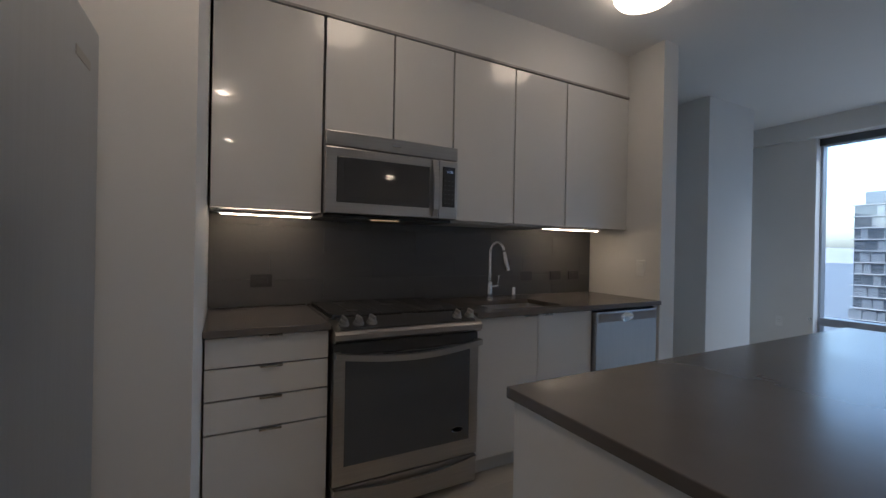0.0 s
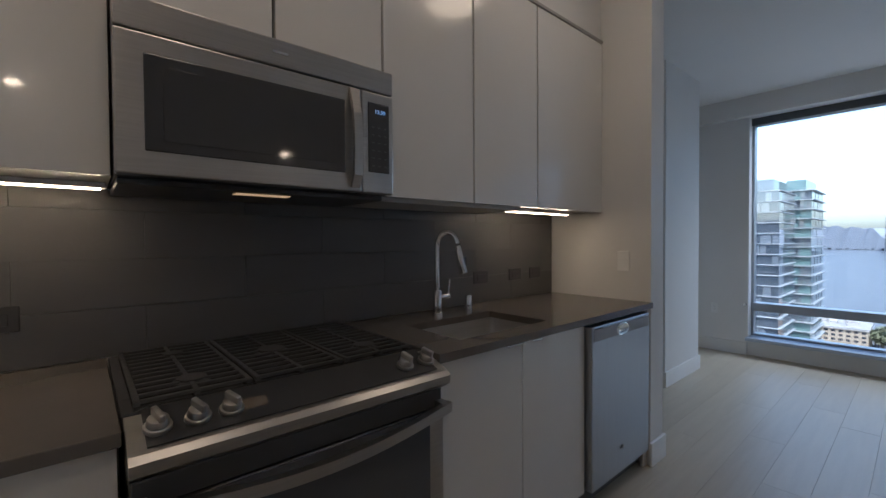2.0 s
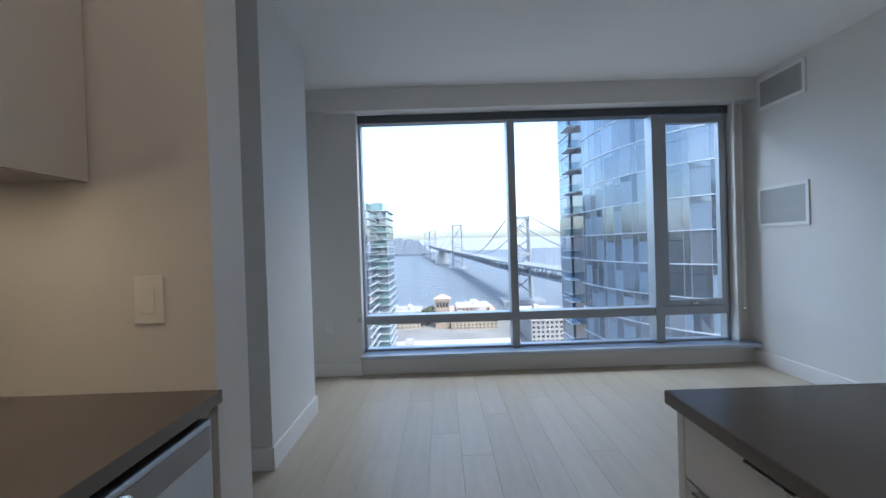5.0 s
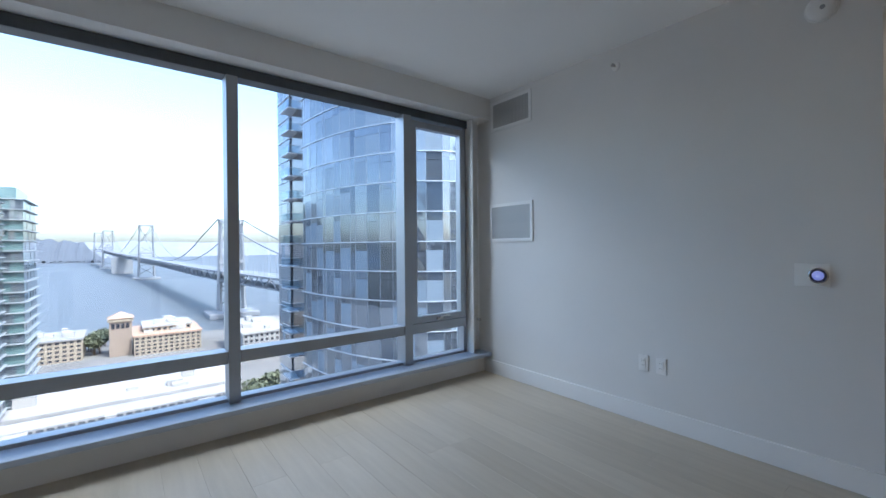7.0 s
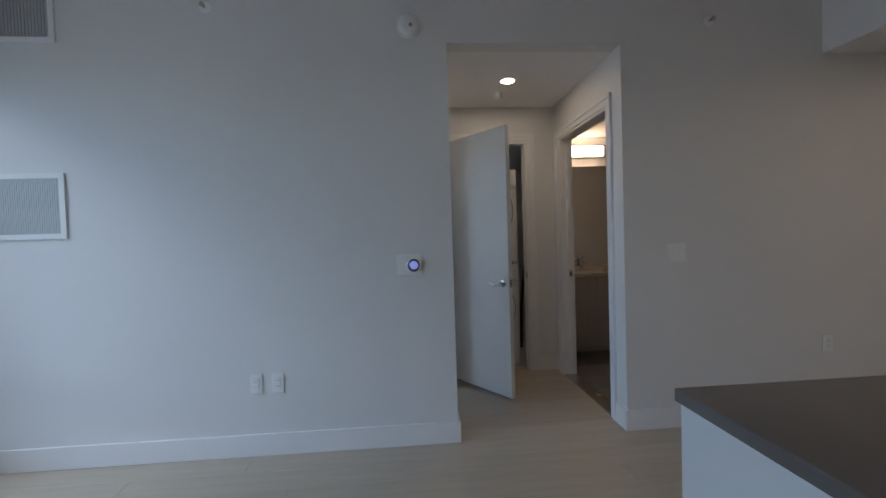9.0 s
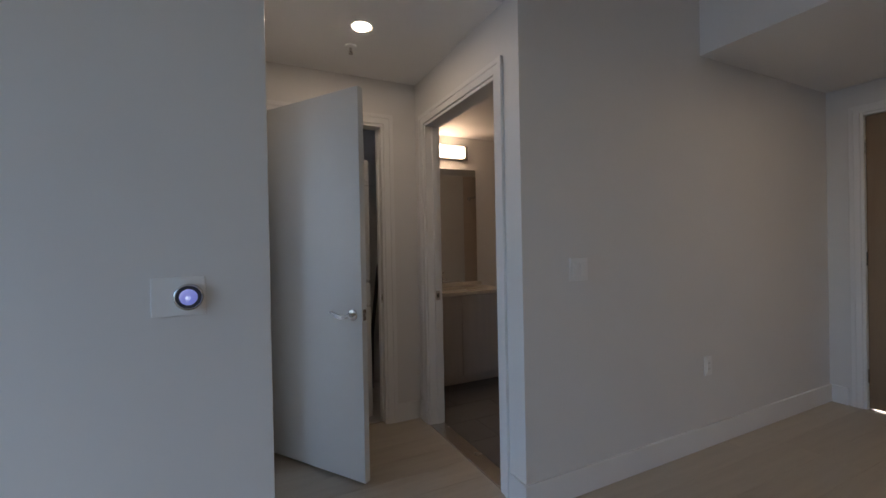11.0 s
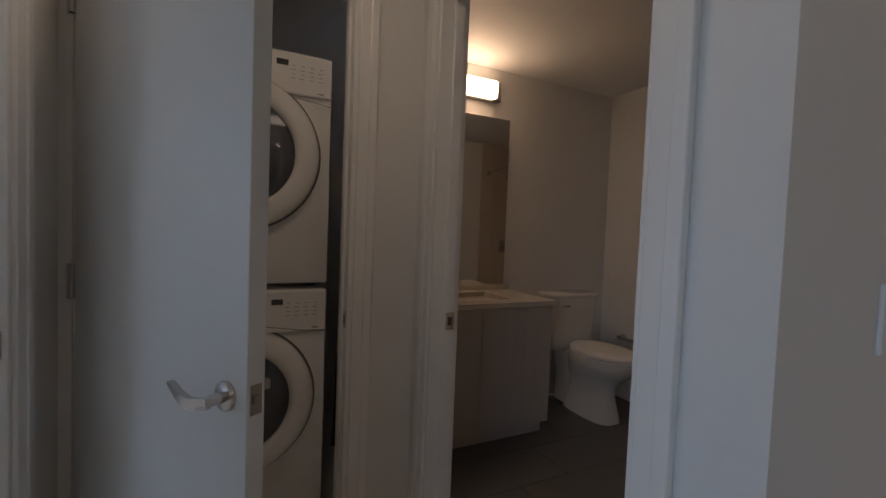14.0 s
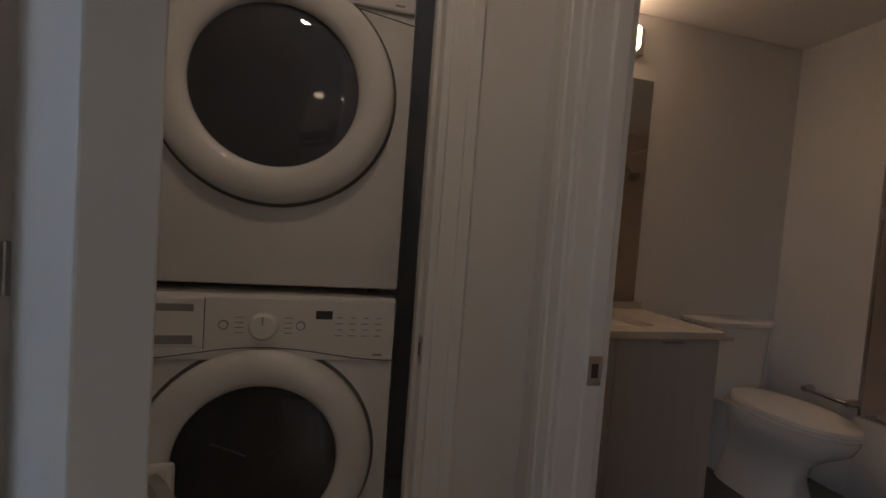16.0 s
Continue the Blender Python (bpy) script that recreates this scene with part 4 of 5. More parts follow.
strike("strike_plate", (2.003, 2.036, -2.6435, -2.640, 0.892, 0.957), (2.012, 2.028, -2.640, -2.6392, 0.909, 0.94))
strike("strike_plate", (2.3645, 2.368, -2.875, -2.84, 0.875, 0.94), (2.368, 2.3688, -2.865, -2.85, 0.892, 0.923))
strike("strike_plate", (3.213, 3.248, -2.5305, -2.527, 0.93, 0.995), (3.222, 3.238, -2.527, -2.5262, 0.947, 0.978))


# ---- laundry ----
def laundry(name, z0, z1, panel, door_z, label, glass):
    """A front loader, facing north; panel: its control band's height range."""
    x0, x1, yf, yb = 2.412, 3.098, -2.985, -3.70
    cx = 2.747
    t = thing(name, cx, yf, z0, label, "washing machine" if name == "washer" else "dryer")
    part("cabinet_shell", box(x0, x1, yb, yf, z0 + 0.012, z1, 0.012), ENAMEL, t, smooth=True)
    for x in (x0 + 0.06, x1 - 0.06):
        for y in (yf - 0.06, yb + 0.06):
            part("foot", rod((x, y, z0), (x, y, z0 + 0.014), 0.02, seg=12), RUBBER, t)
    pn = part("control_panel", box(x0 + 0.004, x1 - 0.004, yf - 0.002, yf + 0.012, panel[0], panel[1], 0.006), ENAMEL, t, "white control panel")
    # the band's lower edge bows up over the porthole
    rise, seam = (0.034, 24) if name == "washer" else (0.0, 24)
    arch = [(x0 + 0.004 + (x1 - x0 - 0.008) * i / seam, panel[0] + (rise * math.sin(math.pi * i / seam) ** 2 if rise else -0.03 * (1 - math.sin(math.pi * i / seam)))) for i in range(seam + 1)]
    part("panel_seam", tube([(x, yf + 0.0125, z) for x, z in arch], 0.0014, 6), RUBBER, t, "fine dark seam under the control panel")
    pz = panel[1] - 0.072
    Mk = SOUTH(cx, pz, yf + 0.012)
    part("dial", lathe([(0.0, 0.0), (0.036, 0.0), (0.034, 0.02), (0.028, 0.026), (0.0, 0.026)], Mk, 32), ENAMEL, pn, "white selector dial", smooth=True)
    part("dial_mark", box(cx - 0.002, cx + 0.002, yf + 0.0375, yf + 0.0385, pz + 0.005, pz + 0.026), GREYP, pn)
    part("display", box(cx - 0.166, cx - 0.124, yf + 0.0115, yf + 0.0128, pz + 0.018, pz + 0.040), BLACKG, pn, "small dark display")
    for bx in (cx - 0.088, cx + 0.094):
        part("button", rod((bx, yf + 0.011, pz), (bx, yf + 0.0145, pz), 0.012, seg=20), GREYP, pn)
        part("button_cap", rod((bx, yf + 0.0142, pz), (bx, yf + 0.0155, pz), 0.009, seg=20), ENAMEL, pn)
    bars = bmesh.new()
    for c in range(4):
        for r in range(4):
            x = cx - 0.192 - 0.034 * c
            box(x, x + (0.018 if r % 2 else 0.013), yf + 0.0118, yf + 0.0125, pz + 0.022 - 0.016 * r, pz + 0.0245 - 0.016 * r, into=bars)
    for a in range(-4, 5):
        if a:
            px, pz2 = cx + 0.058 * math.copysign(1, a) + 0.0, pz + 0.013 * (abs(a) - 2.5)
            box(px - 0.010, px + 0.010, yf + 0.0118, yf + 0.0125, pz2 - 0.0012, pz2 + 0.0012, into=bars)
    box(cx - 0.300, cx - 0.276, yf + 0.0118, yf + 0.0125, panel[0] + 0.012, panel[0] + 0.018, into=bars)
    tagged(part("legend_bars", bars, GREYP, pn, "unreadable grey panel printing"), kind="stuff")
    if name == "washer":
        dz = part("detergent_drawer", box(x1 - 0.212, x1 - 0.006, yf + 0.0, yf + 0.0145, panel[0] + 0.034, panel[1] - 0.006, 0.003), ENAMEL, t, "white detergent drawer")
        part("drawer_seam", box(x1 - 0.2145, x1 - 0.2125, yf + 0.011, yf + 0.0135, panel[0] + 0.030, panel[1] - 0.006), RUBBER, dz)
        part("grip", box(x1 - 0.19, x1 - 0.03, yf + 0.0135, yf + 0.0155, panel[0] + 0.042, panel[0] + 0.064, 0.001), GREYP, dz, "grey recessed drawer grip")
        part("nameplate", box(x1 - 0.19, x1 - 0.06, yf + 0.0135, yf + 0.0152, panel[1] - 0.040, panel[1] - 0.022, 0.0005), GREYP, dz)
    D = SOUTH(cx, door_z, yf)
    part("door_seam", lathe([(0.296, 0.0), (0.296, 0.0035), (0.282, 0.0035), (0.282, 0.0)], D, 64), RUBBER, t, "dark door seam", smooth=True)
    dr_ = part("door_ring", lathe([(0.287, 0.0), (0.287, 0.020), (0.279, 0.034), (0.262, 0.043), (0.240, 0.047), (0.216, 0.044), (0.202, 0.036), (0.197, 0.026), (0.196, 0.012)], D, 64), ENAMEL, t, "white porthole ring", smooth=True)
    gl = part("porthole", lathe([(0.197, 0.024), (0.17, 0.032), (0.11, 0.039), (0.0, 0.042)], D, 48), glass, dr_, "dark convex porthole glass", smooth=True)
    part("inner_ring", lathe([(0.195, 0.020), (0.188, 0.006), (0.15, 0.003), (0.0, 0.003)], D, 48), GREYP if name == "dryer" else RUBBER, dr_, "dark door well", smooth=True)
    part("drum_rim", lathe([(0.165, 0.0045), (0.16, 0.009), (0.140, 0.008), (0.135, 0.0045)], D, 48), STEELD if name == "washer" else GREYP, dr_, "drum mouth", smooth=True)
    part("drum_bowl", lathe([(0.134, 0.006), (0.10, 0.008), (0.05, 0.011), (0.0, 0.0125)], D, 48), NICKEL if name == "washer" else GREYP, dr_, "inner drum", smooth=True)
    for k in range(3):
        a = 2 * math.pi * k / 3 + 0.5
        part("paddle", tube([D @ Vector((r * math.cos(a + r), r * math.sin(a + r), 0.013)) for r in (0.03, 0.06, 0.09, 0.12)], 0.008, 8), NICKEL if name == "washer" else GREYP, dr_, smooth=True)
    if name == "washer":
        part("grip", box(cx + 0.175, cx + 0.245, yf + 0.035, yf + 0.060, door_z - 0.075, door_z + 0.025, 0.012), ENAMEL, dr_, "recessed door grip")
    return t


laundry("washer", 0.0, 1.010, (0.842, 1.005), 0.584, "white front-loading washing machine under a stacked dryer", DOORG)
laundry("dryer", 1.020, 1.930, (1.765, 1.922), 1.528, "white front-loading dryer stacked on a washer", DOORG)
hose = thing("dryer_hose", 2.28, -3.2, 0.0, "loose dark hose beside the machines", "hose")
part("hose", tube([(2.33, -3.05, 1.12), (2.27, -3.10, 1.15), (2.23, -3.25, 1.25), (2.21, -3.45, 1.1), (2.23, -3.6, 0.5), (2.23, -3.65, 0.0)], 0.016), BLACKP, hose, smooth=True)

# ---- bathroom ----
van = thing("vanity", 1.46, -3.4, 0, "grey-brown veneered bathroom vanity with flat doors", "vanity")
VX0, VX1, VYF = 0.972, 1.975, -3.280
part("carcass", box(VX0, VX1, -3.798, VYF - 0.022, 0.09, 0.827), VANW, van)
for x0, x1 in ((VX0 + 0.002, 1.479), (1.481, VX1 - 0.002)):
    d = part("door", box(x0, x1, VYF - 0.02, VYF, 0.095, 0.824, 0.0015), VANW, van)
    part("handle", box((x0 + x1) / 2 - 0.05, (x0 + x1) / 2 + 0.05, VYF, VYF + 0.02, 0.815, 0.820, 0.001), CHROME, d)
part("toe_kick", box(VX0, VX1, -3.798, VYF - 0.07, 0.0, 0.09), VANW, van)
vt = thing("stone_worktop", 1.46, -3.5, 0.83, "cream stone vanity top with a backsplash", "worktop")
part("slab", holed(VX0 - 0.012, VX1, -3.798, VYF + 0.012, 1.22, 1.70, -3.70, -3.37, 0.830, 0.860), VANT, vt)
part("upstand", box(VX0 - 0.012, VX1, -3.798, -3.78, 0.860, 0.895, 0.002), VANT, vt)
bs_ = thing("wash_basin", 1.46, -3.535, 0.8, "white undermount wash basin", "basin")
bm = loft([oval(1.46, -3.535, 0.829, 0.26, 0.165, power=4), oval(1.46, -3.535, 0.829, 0.235, 0.143, power=4), oval(1.46, -3.535, 0.745, 0.215, 0.125, power=3.5), oval(1.46, -3.535, 0.70, 0.14, 0.08), oval(1.46, -3.535, 0.695, 0.02, 0.02)], caps=False)
part("bowl", bm, CERAM, bs_, smooth=True)
bf = thing("basin_faucet", 1.46, -3.745, 0.860, "chrome single-lever basin faucet", "faucet")
part("post", rod((1.46, -3.75, 0.860), (1.46, -3.75, 0.99), 0.02, bevel=0.003), CHROME, bf, smooth=True)
part("spout", rod((1.46, -3.745, 0.955), (1.46, -3.63, 0.942), 0.012, bevel=0.002), CHROME, bf, smooth=True)
part("lever", rod((1.46, -3.75, 0.995), (1.44, -3.69, 1.025), 0.005), CHROME, bf, smooth=True)
mir = thing("mirror", 1.47, -3.79, 1.5, "tall frameless bathroom mirror above the vanity", "mirror")
part("glass", box(1.005, 1.975, -3.799, -3.792, 0.898, 2.082, 0.001), MIRROR, mir)
vl = thing("vanity_light", 1.5, -3.6, 2.29, "lit warm bar lamp above the mirror", "lamp")
part("back_plate", box(1.12, 1.80, -3.799, -3.745, 2.178, 2.313, 0.004), NICKEL, vl, "dark metal back plate")
bm = box(1.178, 1.77, -3.744, -3.685, 2.180, 2.300, 0.02)
part("shade", bm, VLAMP, vl, "glowing opal shade", smooth=True)

toi = thing("toilet", 0.44, -3.465, 0, "white ceramic two-piece toilet, lid closed", "toilet")
TX = 0.44
bm = loft([oval(TX + 0.03, -3.695, 0.42, 0.19, 0.085, power=5), oval(TX + 0.03, -3.695, 0.51, 0.205, 0.092, power=6), oval(TX + 0.03, -3.695, 0.805, 0.222, 0.098, power=6)])
part("tank", bm, CERAM, toi, smooth=True)
part("tank_lid", loft([oval(TX + 0.03, -3.692, 0.805, 0.228, 0.102, power=6), oval(TX + 0.03, -3.692, 0.813, 0.236, 0.108, power=6), oval(TX + 0.03, -3.692, 0.832, 0.236, 0.108, power=6), oval(TX + 0.03, -3.692, 0.840, 0.225, 0.098, power=6)]), CERAM, toi, smooth=True)
part("flush_lever", slab((TX + 0.10, TX + 0.17, -3.602, -3.587, 0.74, 0.755)), CHROME, toi)
part("pedestal", loft([oval(TX, -3.445, 0.0, 0.12, 0.22, power=3), oval(TX, -3.445, 0.03, 0.115, 0.215, power=3), oval(TX, -3.455, 0.17, 0.10, 0.19, power=2.6), oval(TX, -3.445, 0.25, 0.112, 0.205), oval(TX, -3.415, 0.31, 0.145, 0.235), oval(TX, -3.375, 0.37, 0.172, 0.272), oval(TX, -3.365, 0.42, 0.182, 0.285), oval(TX, -3.365, 0.440, 0.182, 0.285)]), CERAM, toi, "glazed bowl and foot", smooth=True)
part("trapway", loft([oval(TX, -3.665, 0.02, 0.10, 0.10, power=3), oval(TX, -3.655, 0.25, 0.10, 0.11, power=3), oval(TX, -3.635, 0.425, 0.15, 0.13, power=3)]), CERAM, toi, smooth=True)
part("seat", loft([oval(TX, -3.345, 0.442, 0.183, 0.262), oval(TX, -3.345, 0.447, 0.187, 0.266), oval(TX, -3.345, 0.457, 0.187, 0.266), oval(TX, -3.345, 0.460, 0.183, 0.262)]), PLASTW, toi, smooth=True)
part("lid", loft([oval(TX, -3.345, 0.463, 0.184, 0.263), oval(TX, -3.345, 0.466, 0.188, 0.267), oval(TX, -3.345, 0.481, 0.186, 0.265), oval(TX, -3.345, 0.491, 0.165, 0.245), oval(TX, -3.345, 0.494, 0.10, 0.16)]), PLASTW, toi, smooth=True)

tub_ = thing("bathtub", -0.38, -2.5, 0, "white built-in bathtub with a plain apron", "bathtub")
part("apron", box(-0.045, 0.025, -3.348, -1.685, 0.0, 0.430, 0.012), CERAM, tub_, smooth=True)
ring = basin(-0.74, -0.06, -3.31, -1.72, 0.1, 0.41, r=0.10)
bm = loft([ring(-0.03, 0.433), ring(0.0, 0.433), ring(0.015, 0.415), ring(0.04, 0.15), ring(0.07, 0.11), ring(0.09, 0.105)], caps=False)
bm.faces.new([v for v in bm.verts][-28:])
part("basin_shell", bm, CERAM, tub_, smooth=True)
part("rim", slab((-0.80, -0.765, -3.348, -1.685, 0.30, 0.434), (-0.80, -0.03, -3.348, -3.335, 0.30, 0.4335)), CERAM, tub_)
srod = thing("shower_rod", -0.06, -2.5, 2.1, "chrome shower curtain rod over the bathtub", "rod")
part("bar", tube([(-0.12 + 0.10 * math.sin(math.pi * i / 14), -3.35 + 1.66 * i / 14, 2.05) for i in range(15)], 0.0125), CHROME, srod, smooth=True)
part("flange", rod((-0.12, -3.348, 2.05), (-0.12, -3.325, 2.05), 0.035, 0.028, bevel=0.004), CHROME, srod, smooth=True)
part("flange", rod((-0.12, -1.685, 2.05), (-0.12, -1.705, 2.05), 0.035, 0.028, bevel=0.004), CHROME, srod, smooth=True)
tp = thing("toilet_roll_holder", 0.03, -3.42, 0.5, "chrome toilet roll holder on the short wall", "holder")
part("bar", rod((0.055, -3.56, 0.487), (0.055, -3.36, 0.487), 0.011, bevel=0.002), NICKEL, tp, smooth=True)
for y in (-3.56, -3.36):
    part("post", rod((0.0, y, 0.487), (0.06, y, 0.487), 0.022, 0.015, bevel=0.002), NICKEL, tp, smooth=True)
sh = thing("shower_fixture", -0.40, -1.75, 2.0, "chrome shower head on a bent arm", "shower head")
part("arm", tube([(-0.40, -1.69, 2.02), (-0.40, -1.76, 2.03), (-0.40, -1.82, 2.0), (-0.40, -1.86, 1.96)], 0.010), CHROME, sh, smooth=True)
part("head", rod((-0.40, -1.85, 1.965), (-0.40, -1.885, 1.925), 0.02, 0.065, bevel=0.004), CHROME, sh, smooth=True)
sv = thing("shower_valve", -0.40, -1.70, 1.1, "square chrome shower valve with a lever", "valve")
part("plate", box(-0.475, -0.325, -1.70, -1.692, 1.03, 1.18, 0.004), CHROME, sv)
part("lever", rod((-0.40, -1.70, 1.105), (-0.40, -1.76, 1.10), 0.022, bevel=0.003), CHROME, sv, smooth=True)


# ---- outside ----
GZ = -56.0
WATERM = shader("bay_water", (0.085, 0.10, 0.115), (0.11, 0.125, 0.14), 0.5, scale=0.02, grain=0.2, spec=0.15)
ASPH = shader("city_ground", (0.10, 0.10, 0.10), (0.20, 0.195, 0.185), 0.9, scale=0.05, grain=0.3)
ROOFW = shader("white_roof", (0.26, 0.26, 0.255), (0.38, 0.375, 0.365), 0.8, scale=0.15, grain=0.3)
STUCCO = shader("cream_stucco", (0.26, 0.215, 0.16), (0.33, 0.275, 0.21), 0.85, scale=0.2, grain=0.3)
BRICKR = shader("tan_brick", (0.21, 0.165, 0.13), (0.26, 0.205, 0.165), 0.9, scale=0.3, grain=0.4)
TILER = shader("red_roof_tile", (0.33, 0.225, 0.165), (0.39, 0.27, 0.20), 0.85, scale=0.5, grain=0.4)
CONC = shader("pale_concrete", (0.22, 0.22, 0.22), (0.30, 0.295, 0.285), 0.8, scale=0.1, grain=0.3)
BRIDGE = shader("grey_bridge_steel", (0.17, 0.185, 0.205), (0.20, 0.215, 0.235), 0.6, scale=0.05)
BALC = shader("balcony_slab", (0.25, 0.275, 0.295), (0.31, 0.335, 0.355), 0.6, scale=0.2)
FACB = shader("blue_facade_glass", (0.165, 0.195, 0.235), (0.225, 0.265, 0.31), 0.04, metal=0.75, scale=0.12, grain=0.1, spec=0.6, rand=0.5)
FACL = shader("pale_facade_glass", (0.20, 0.235, 0.275), (0.27, 0.31, 0.355), 0.05, metal=0.6, scale=0.12, grain=0.1, spec=0.6, rand=0.5)
FACN = shader("dark_facade_glass", (0.09, 0.125, 0.17), (0.13, 0.17, 0.22), 0.05, metal=0.5, scale=0.12, spec=0.6, rand=0.5)
FACG = shader("green_facade_glass", (0.08, 0.145, 0.155), (0.155, 0.235, 0.24), 0.12, scale=0.1, grain=0.2, spec=0.7)
FACD = shader("dark_core", (0.02, 0.025, 0.035), (0.035, 0.04, 0.05), 0.15, scale=0.2)
# distance haze is mixed into these two blue-grey base colours
HILL = shader("haze_tinted_island", (0.06, 0.075, 0.095), (0.09, 0.105, 0.13), 0.95, scale=0.01, grain=0.4)
FARH = shader("haze_tinted_hills", (0.17, 0.195, 0.235), (0.195, 0.22, 0.26), 1.0, scale=0.002)
LEAF = shader("street_tree_leaves", (0.085, 0.10, 0.06), (0.12, 0.135, 0.085), 0.8, scale=0.5)
BARK = shader("bark", (0.10, 0.075, 0.05), (0.14, 0.10, 0.07), 0.9, scale=1)

structure("ground", slab((30, 336, -260, 330, GZ - 2, GZ)), ASPH, "city ground and streets along the waterfront")
structure("water", slab((336, 4600, -3400, 3400, GZ - 4, GZ - 1.5)), WATERM, "pale blue bay water")

# far shore and island
rnd = random.Random(4)


def ridge(name, x, y0, y1, h, depth, material, label, n=60, seed=1):
    r = random.Random(seed)
    bm = bmesh.new()
    rows = []
    hs = [h * (0.55 + 0.45 * math.sin(math.pi * (i + 0.5) / n) + 0.16 * (noise.noise((i * 0.31, seed * 3.7, 0)))) for i in range(n + 1)]
    for i in range(n + 1):
        y = y0 + (y1 - y0) * i / n
        e = min(1.0, 6 * min(i, n - i) / n)
        rows.append([bm.verts.new((x, y, GZ - 2)), bm.verts.new((x + depth * 0.3, y, GZ + hs[i] * 0.6 * e)), bm.verts.new((x + depth * 0.6, y, GZ + hs[i] * e)), bm.verts.new((x + depth, y, GZ - 2))])
    for p, q in zip(rows, rows[1:]):
        for k in range(3):
            bm.faces.new((p[k], p[k + 1], q[k + 1], q[k]))
    bmesh.ops.recalc_face_normals(bm, faces=bm.faces)
    return structure(name, bm, material, label)


ridge("backdrop_island", 2600, 60, 620, 118, 500, HILL, "low wooded island tinted with haze", seed=3)
ridge("backdrop_hills", 4300, -3300, 3300, 130, 250, FARH, "far hills over the bay, tinted with haze", seed=7, n=90)
bm = bmesh.new()
for i in range(60):
    y = rnd.uniform(80, 560)
    s = rnd.uniform(4, 8)
    box(2610, 2640, y, y + s * 1.4, GZ, GZ + s + rnd.uniform(0, 5), into=bm)
tagged(part("island_buildings", bm, HILL), "small pale buildings along the island shore", "buildings", kind="stuff")

# bridge
bridge = thing("suspension_bridge", 454, -70, GZ, "long grey two-deck suspension bridge across the bay", "bridge")
DECK = [(120, -112), (250, -95), (454, -70.5), (745, -55.5), (1038, -38.5), (1415, 9), (2033, 62), (2620, 105)]


def deck_at(x):
    for (xa, ya), (xb, yb) in zip(DECK, DECK[1:]):
        if xa <= x <= xb:
            return ya + (yb - ya) * (x - xa) / (xb - xa)
    return DECK[-1][1]


def deck_z(x):
    return -14.0 - 0.6 * abs(x - 1000) / 100 if x < 1000 else -14.0 + 22 * min(1, (x - 1000) / 1000)


xs = [120 + 50 * i for i in range(51)]
for k, (dz, hh) in enumerate(((0.0, 1.6), (-7.5, 1.2))):
    secs = [[(x, deck_at(x) - 10, deck_z(x) + dz - hh), (x, deck_at(x) + 10, deck_z(x) + dz - hh), (x, deck_at(x) + 10, deck_z(x) + dz), (x, deck_at(x) - 10, deck_z(x) + dz)] for x in xs]
    part("deck", loft(secs), BRIDGE, bridge)
for sd in (-10, 10):
    tr = bmesh.new()
    for i in range(150):
        x = 120 + 10 * i
        za, zb = deck_z(x), deck_z(x + 10)
        rod((x, deck_at(x) + sd, za - (7.5 if i % 2 else 0)), (x + 10, deck_at(x + 10) + sd, zb - (0 if i % 2 else 7.5)), 0.45, seg=4, into=tr)
    part("truss", tr, BRIDGE, bridge, "lattice truss between the decks")


def bridge_tower(x, zt, w):
    yc = deck_at(x)
    bm = bmesh.new()
    for s in (-1, 1):
        rod((x, yc + s * w, GZ + 4), (x, yc + s * w * 0.82, zt), 2.4, 1.6, seg=4, into=bm)
    hts = [GZ + 8, GZ + 24, deck_z(x) - 9, deck_z(x) + 8, deck_z(x) + 24, zt - 4]
    for a, b in zip(hts, hts[1:]):
        if b > a:
            rod((x, yc - w, a), (x, yc + w, b), 0.7, seg=4, into=bm)
            rod((x, yc + w, a), (x, yc - w, b), 0.7, seg=4, into=bm)
    for z in (hts[2], hts[3], zt - 2):
        box(x - 2, x + 2, yc - w, yc + w, z - 1.6, z + 1.6, into=bm)
    part("tower", bm, BRIDGE, bridge, "tall braced steel tower")
    part("pier", box(x - 16, x + 16, yc - w - 10, yc + w + 10, GZ - 2, GZ + 3, 1.0), BRIDGE, bridge, "concrete pier at the waterline")


TOW = [(410, 28, 10), (1038, 53, 13), (1720, 66, 14), (2240, 76, 14)]
for x, zt, w in TOW:
    bridge_tower(x, zt, w)
part("centre_anchorage", box(1330, 1370, -22, 22, GZ - 2, -16, 1.0), BRIDGE, bridge, "massive concrete centre anchorage")
for sd in (-10, 10):
    cb = bmesh.new()
    spans = [(170, deck_z(170) + 1, 410, 28), (410, 28, 1038, 53), (1038, 53, 1340, -10), (1370, -10, 1720, 66), (1720, 66, 2240, 76)]
    for xa, za, xb, zb in spans:
        pts = []
        low = deck_z((xa + xb) / 2) + 3
        full = min(za, zb) > low + 20
        for i in range(25):
            u = i / 24
            z = za + (zb - za) * u
            sag = (za + zb) / 2 - low if full else 6
            pts.append((xa + (xb - xa) * u, deck_at(xa + (xb - xa) * u) + sd, z - 4 * sag * u * (1 - u)))
        tube(pts, 0.55, seg=5, into=cb)
        for i in range(1, 24):
            x, y, z = pts[i]
            if z > deck_z(x) + 1:
                rod((x, y, deck_z(x)), (x, y, z), 0.12, seg=3, into=cb)
    part("cable", cb, BRIDGE, bridge, "main cable and hangers")


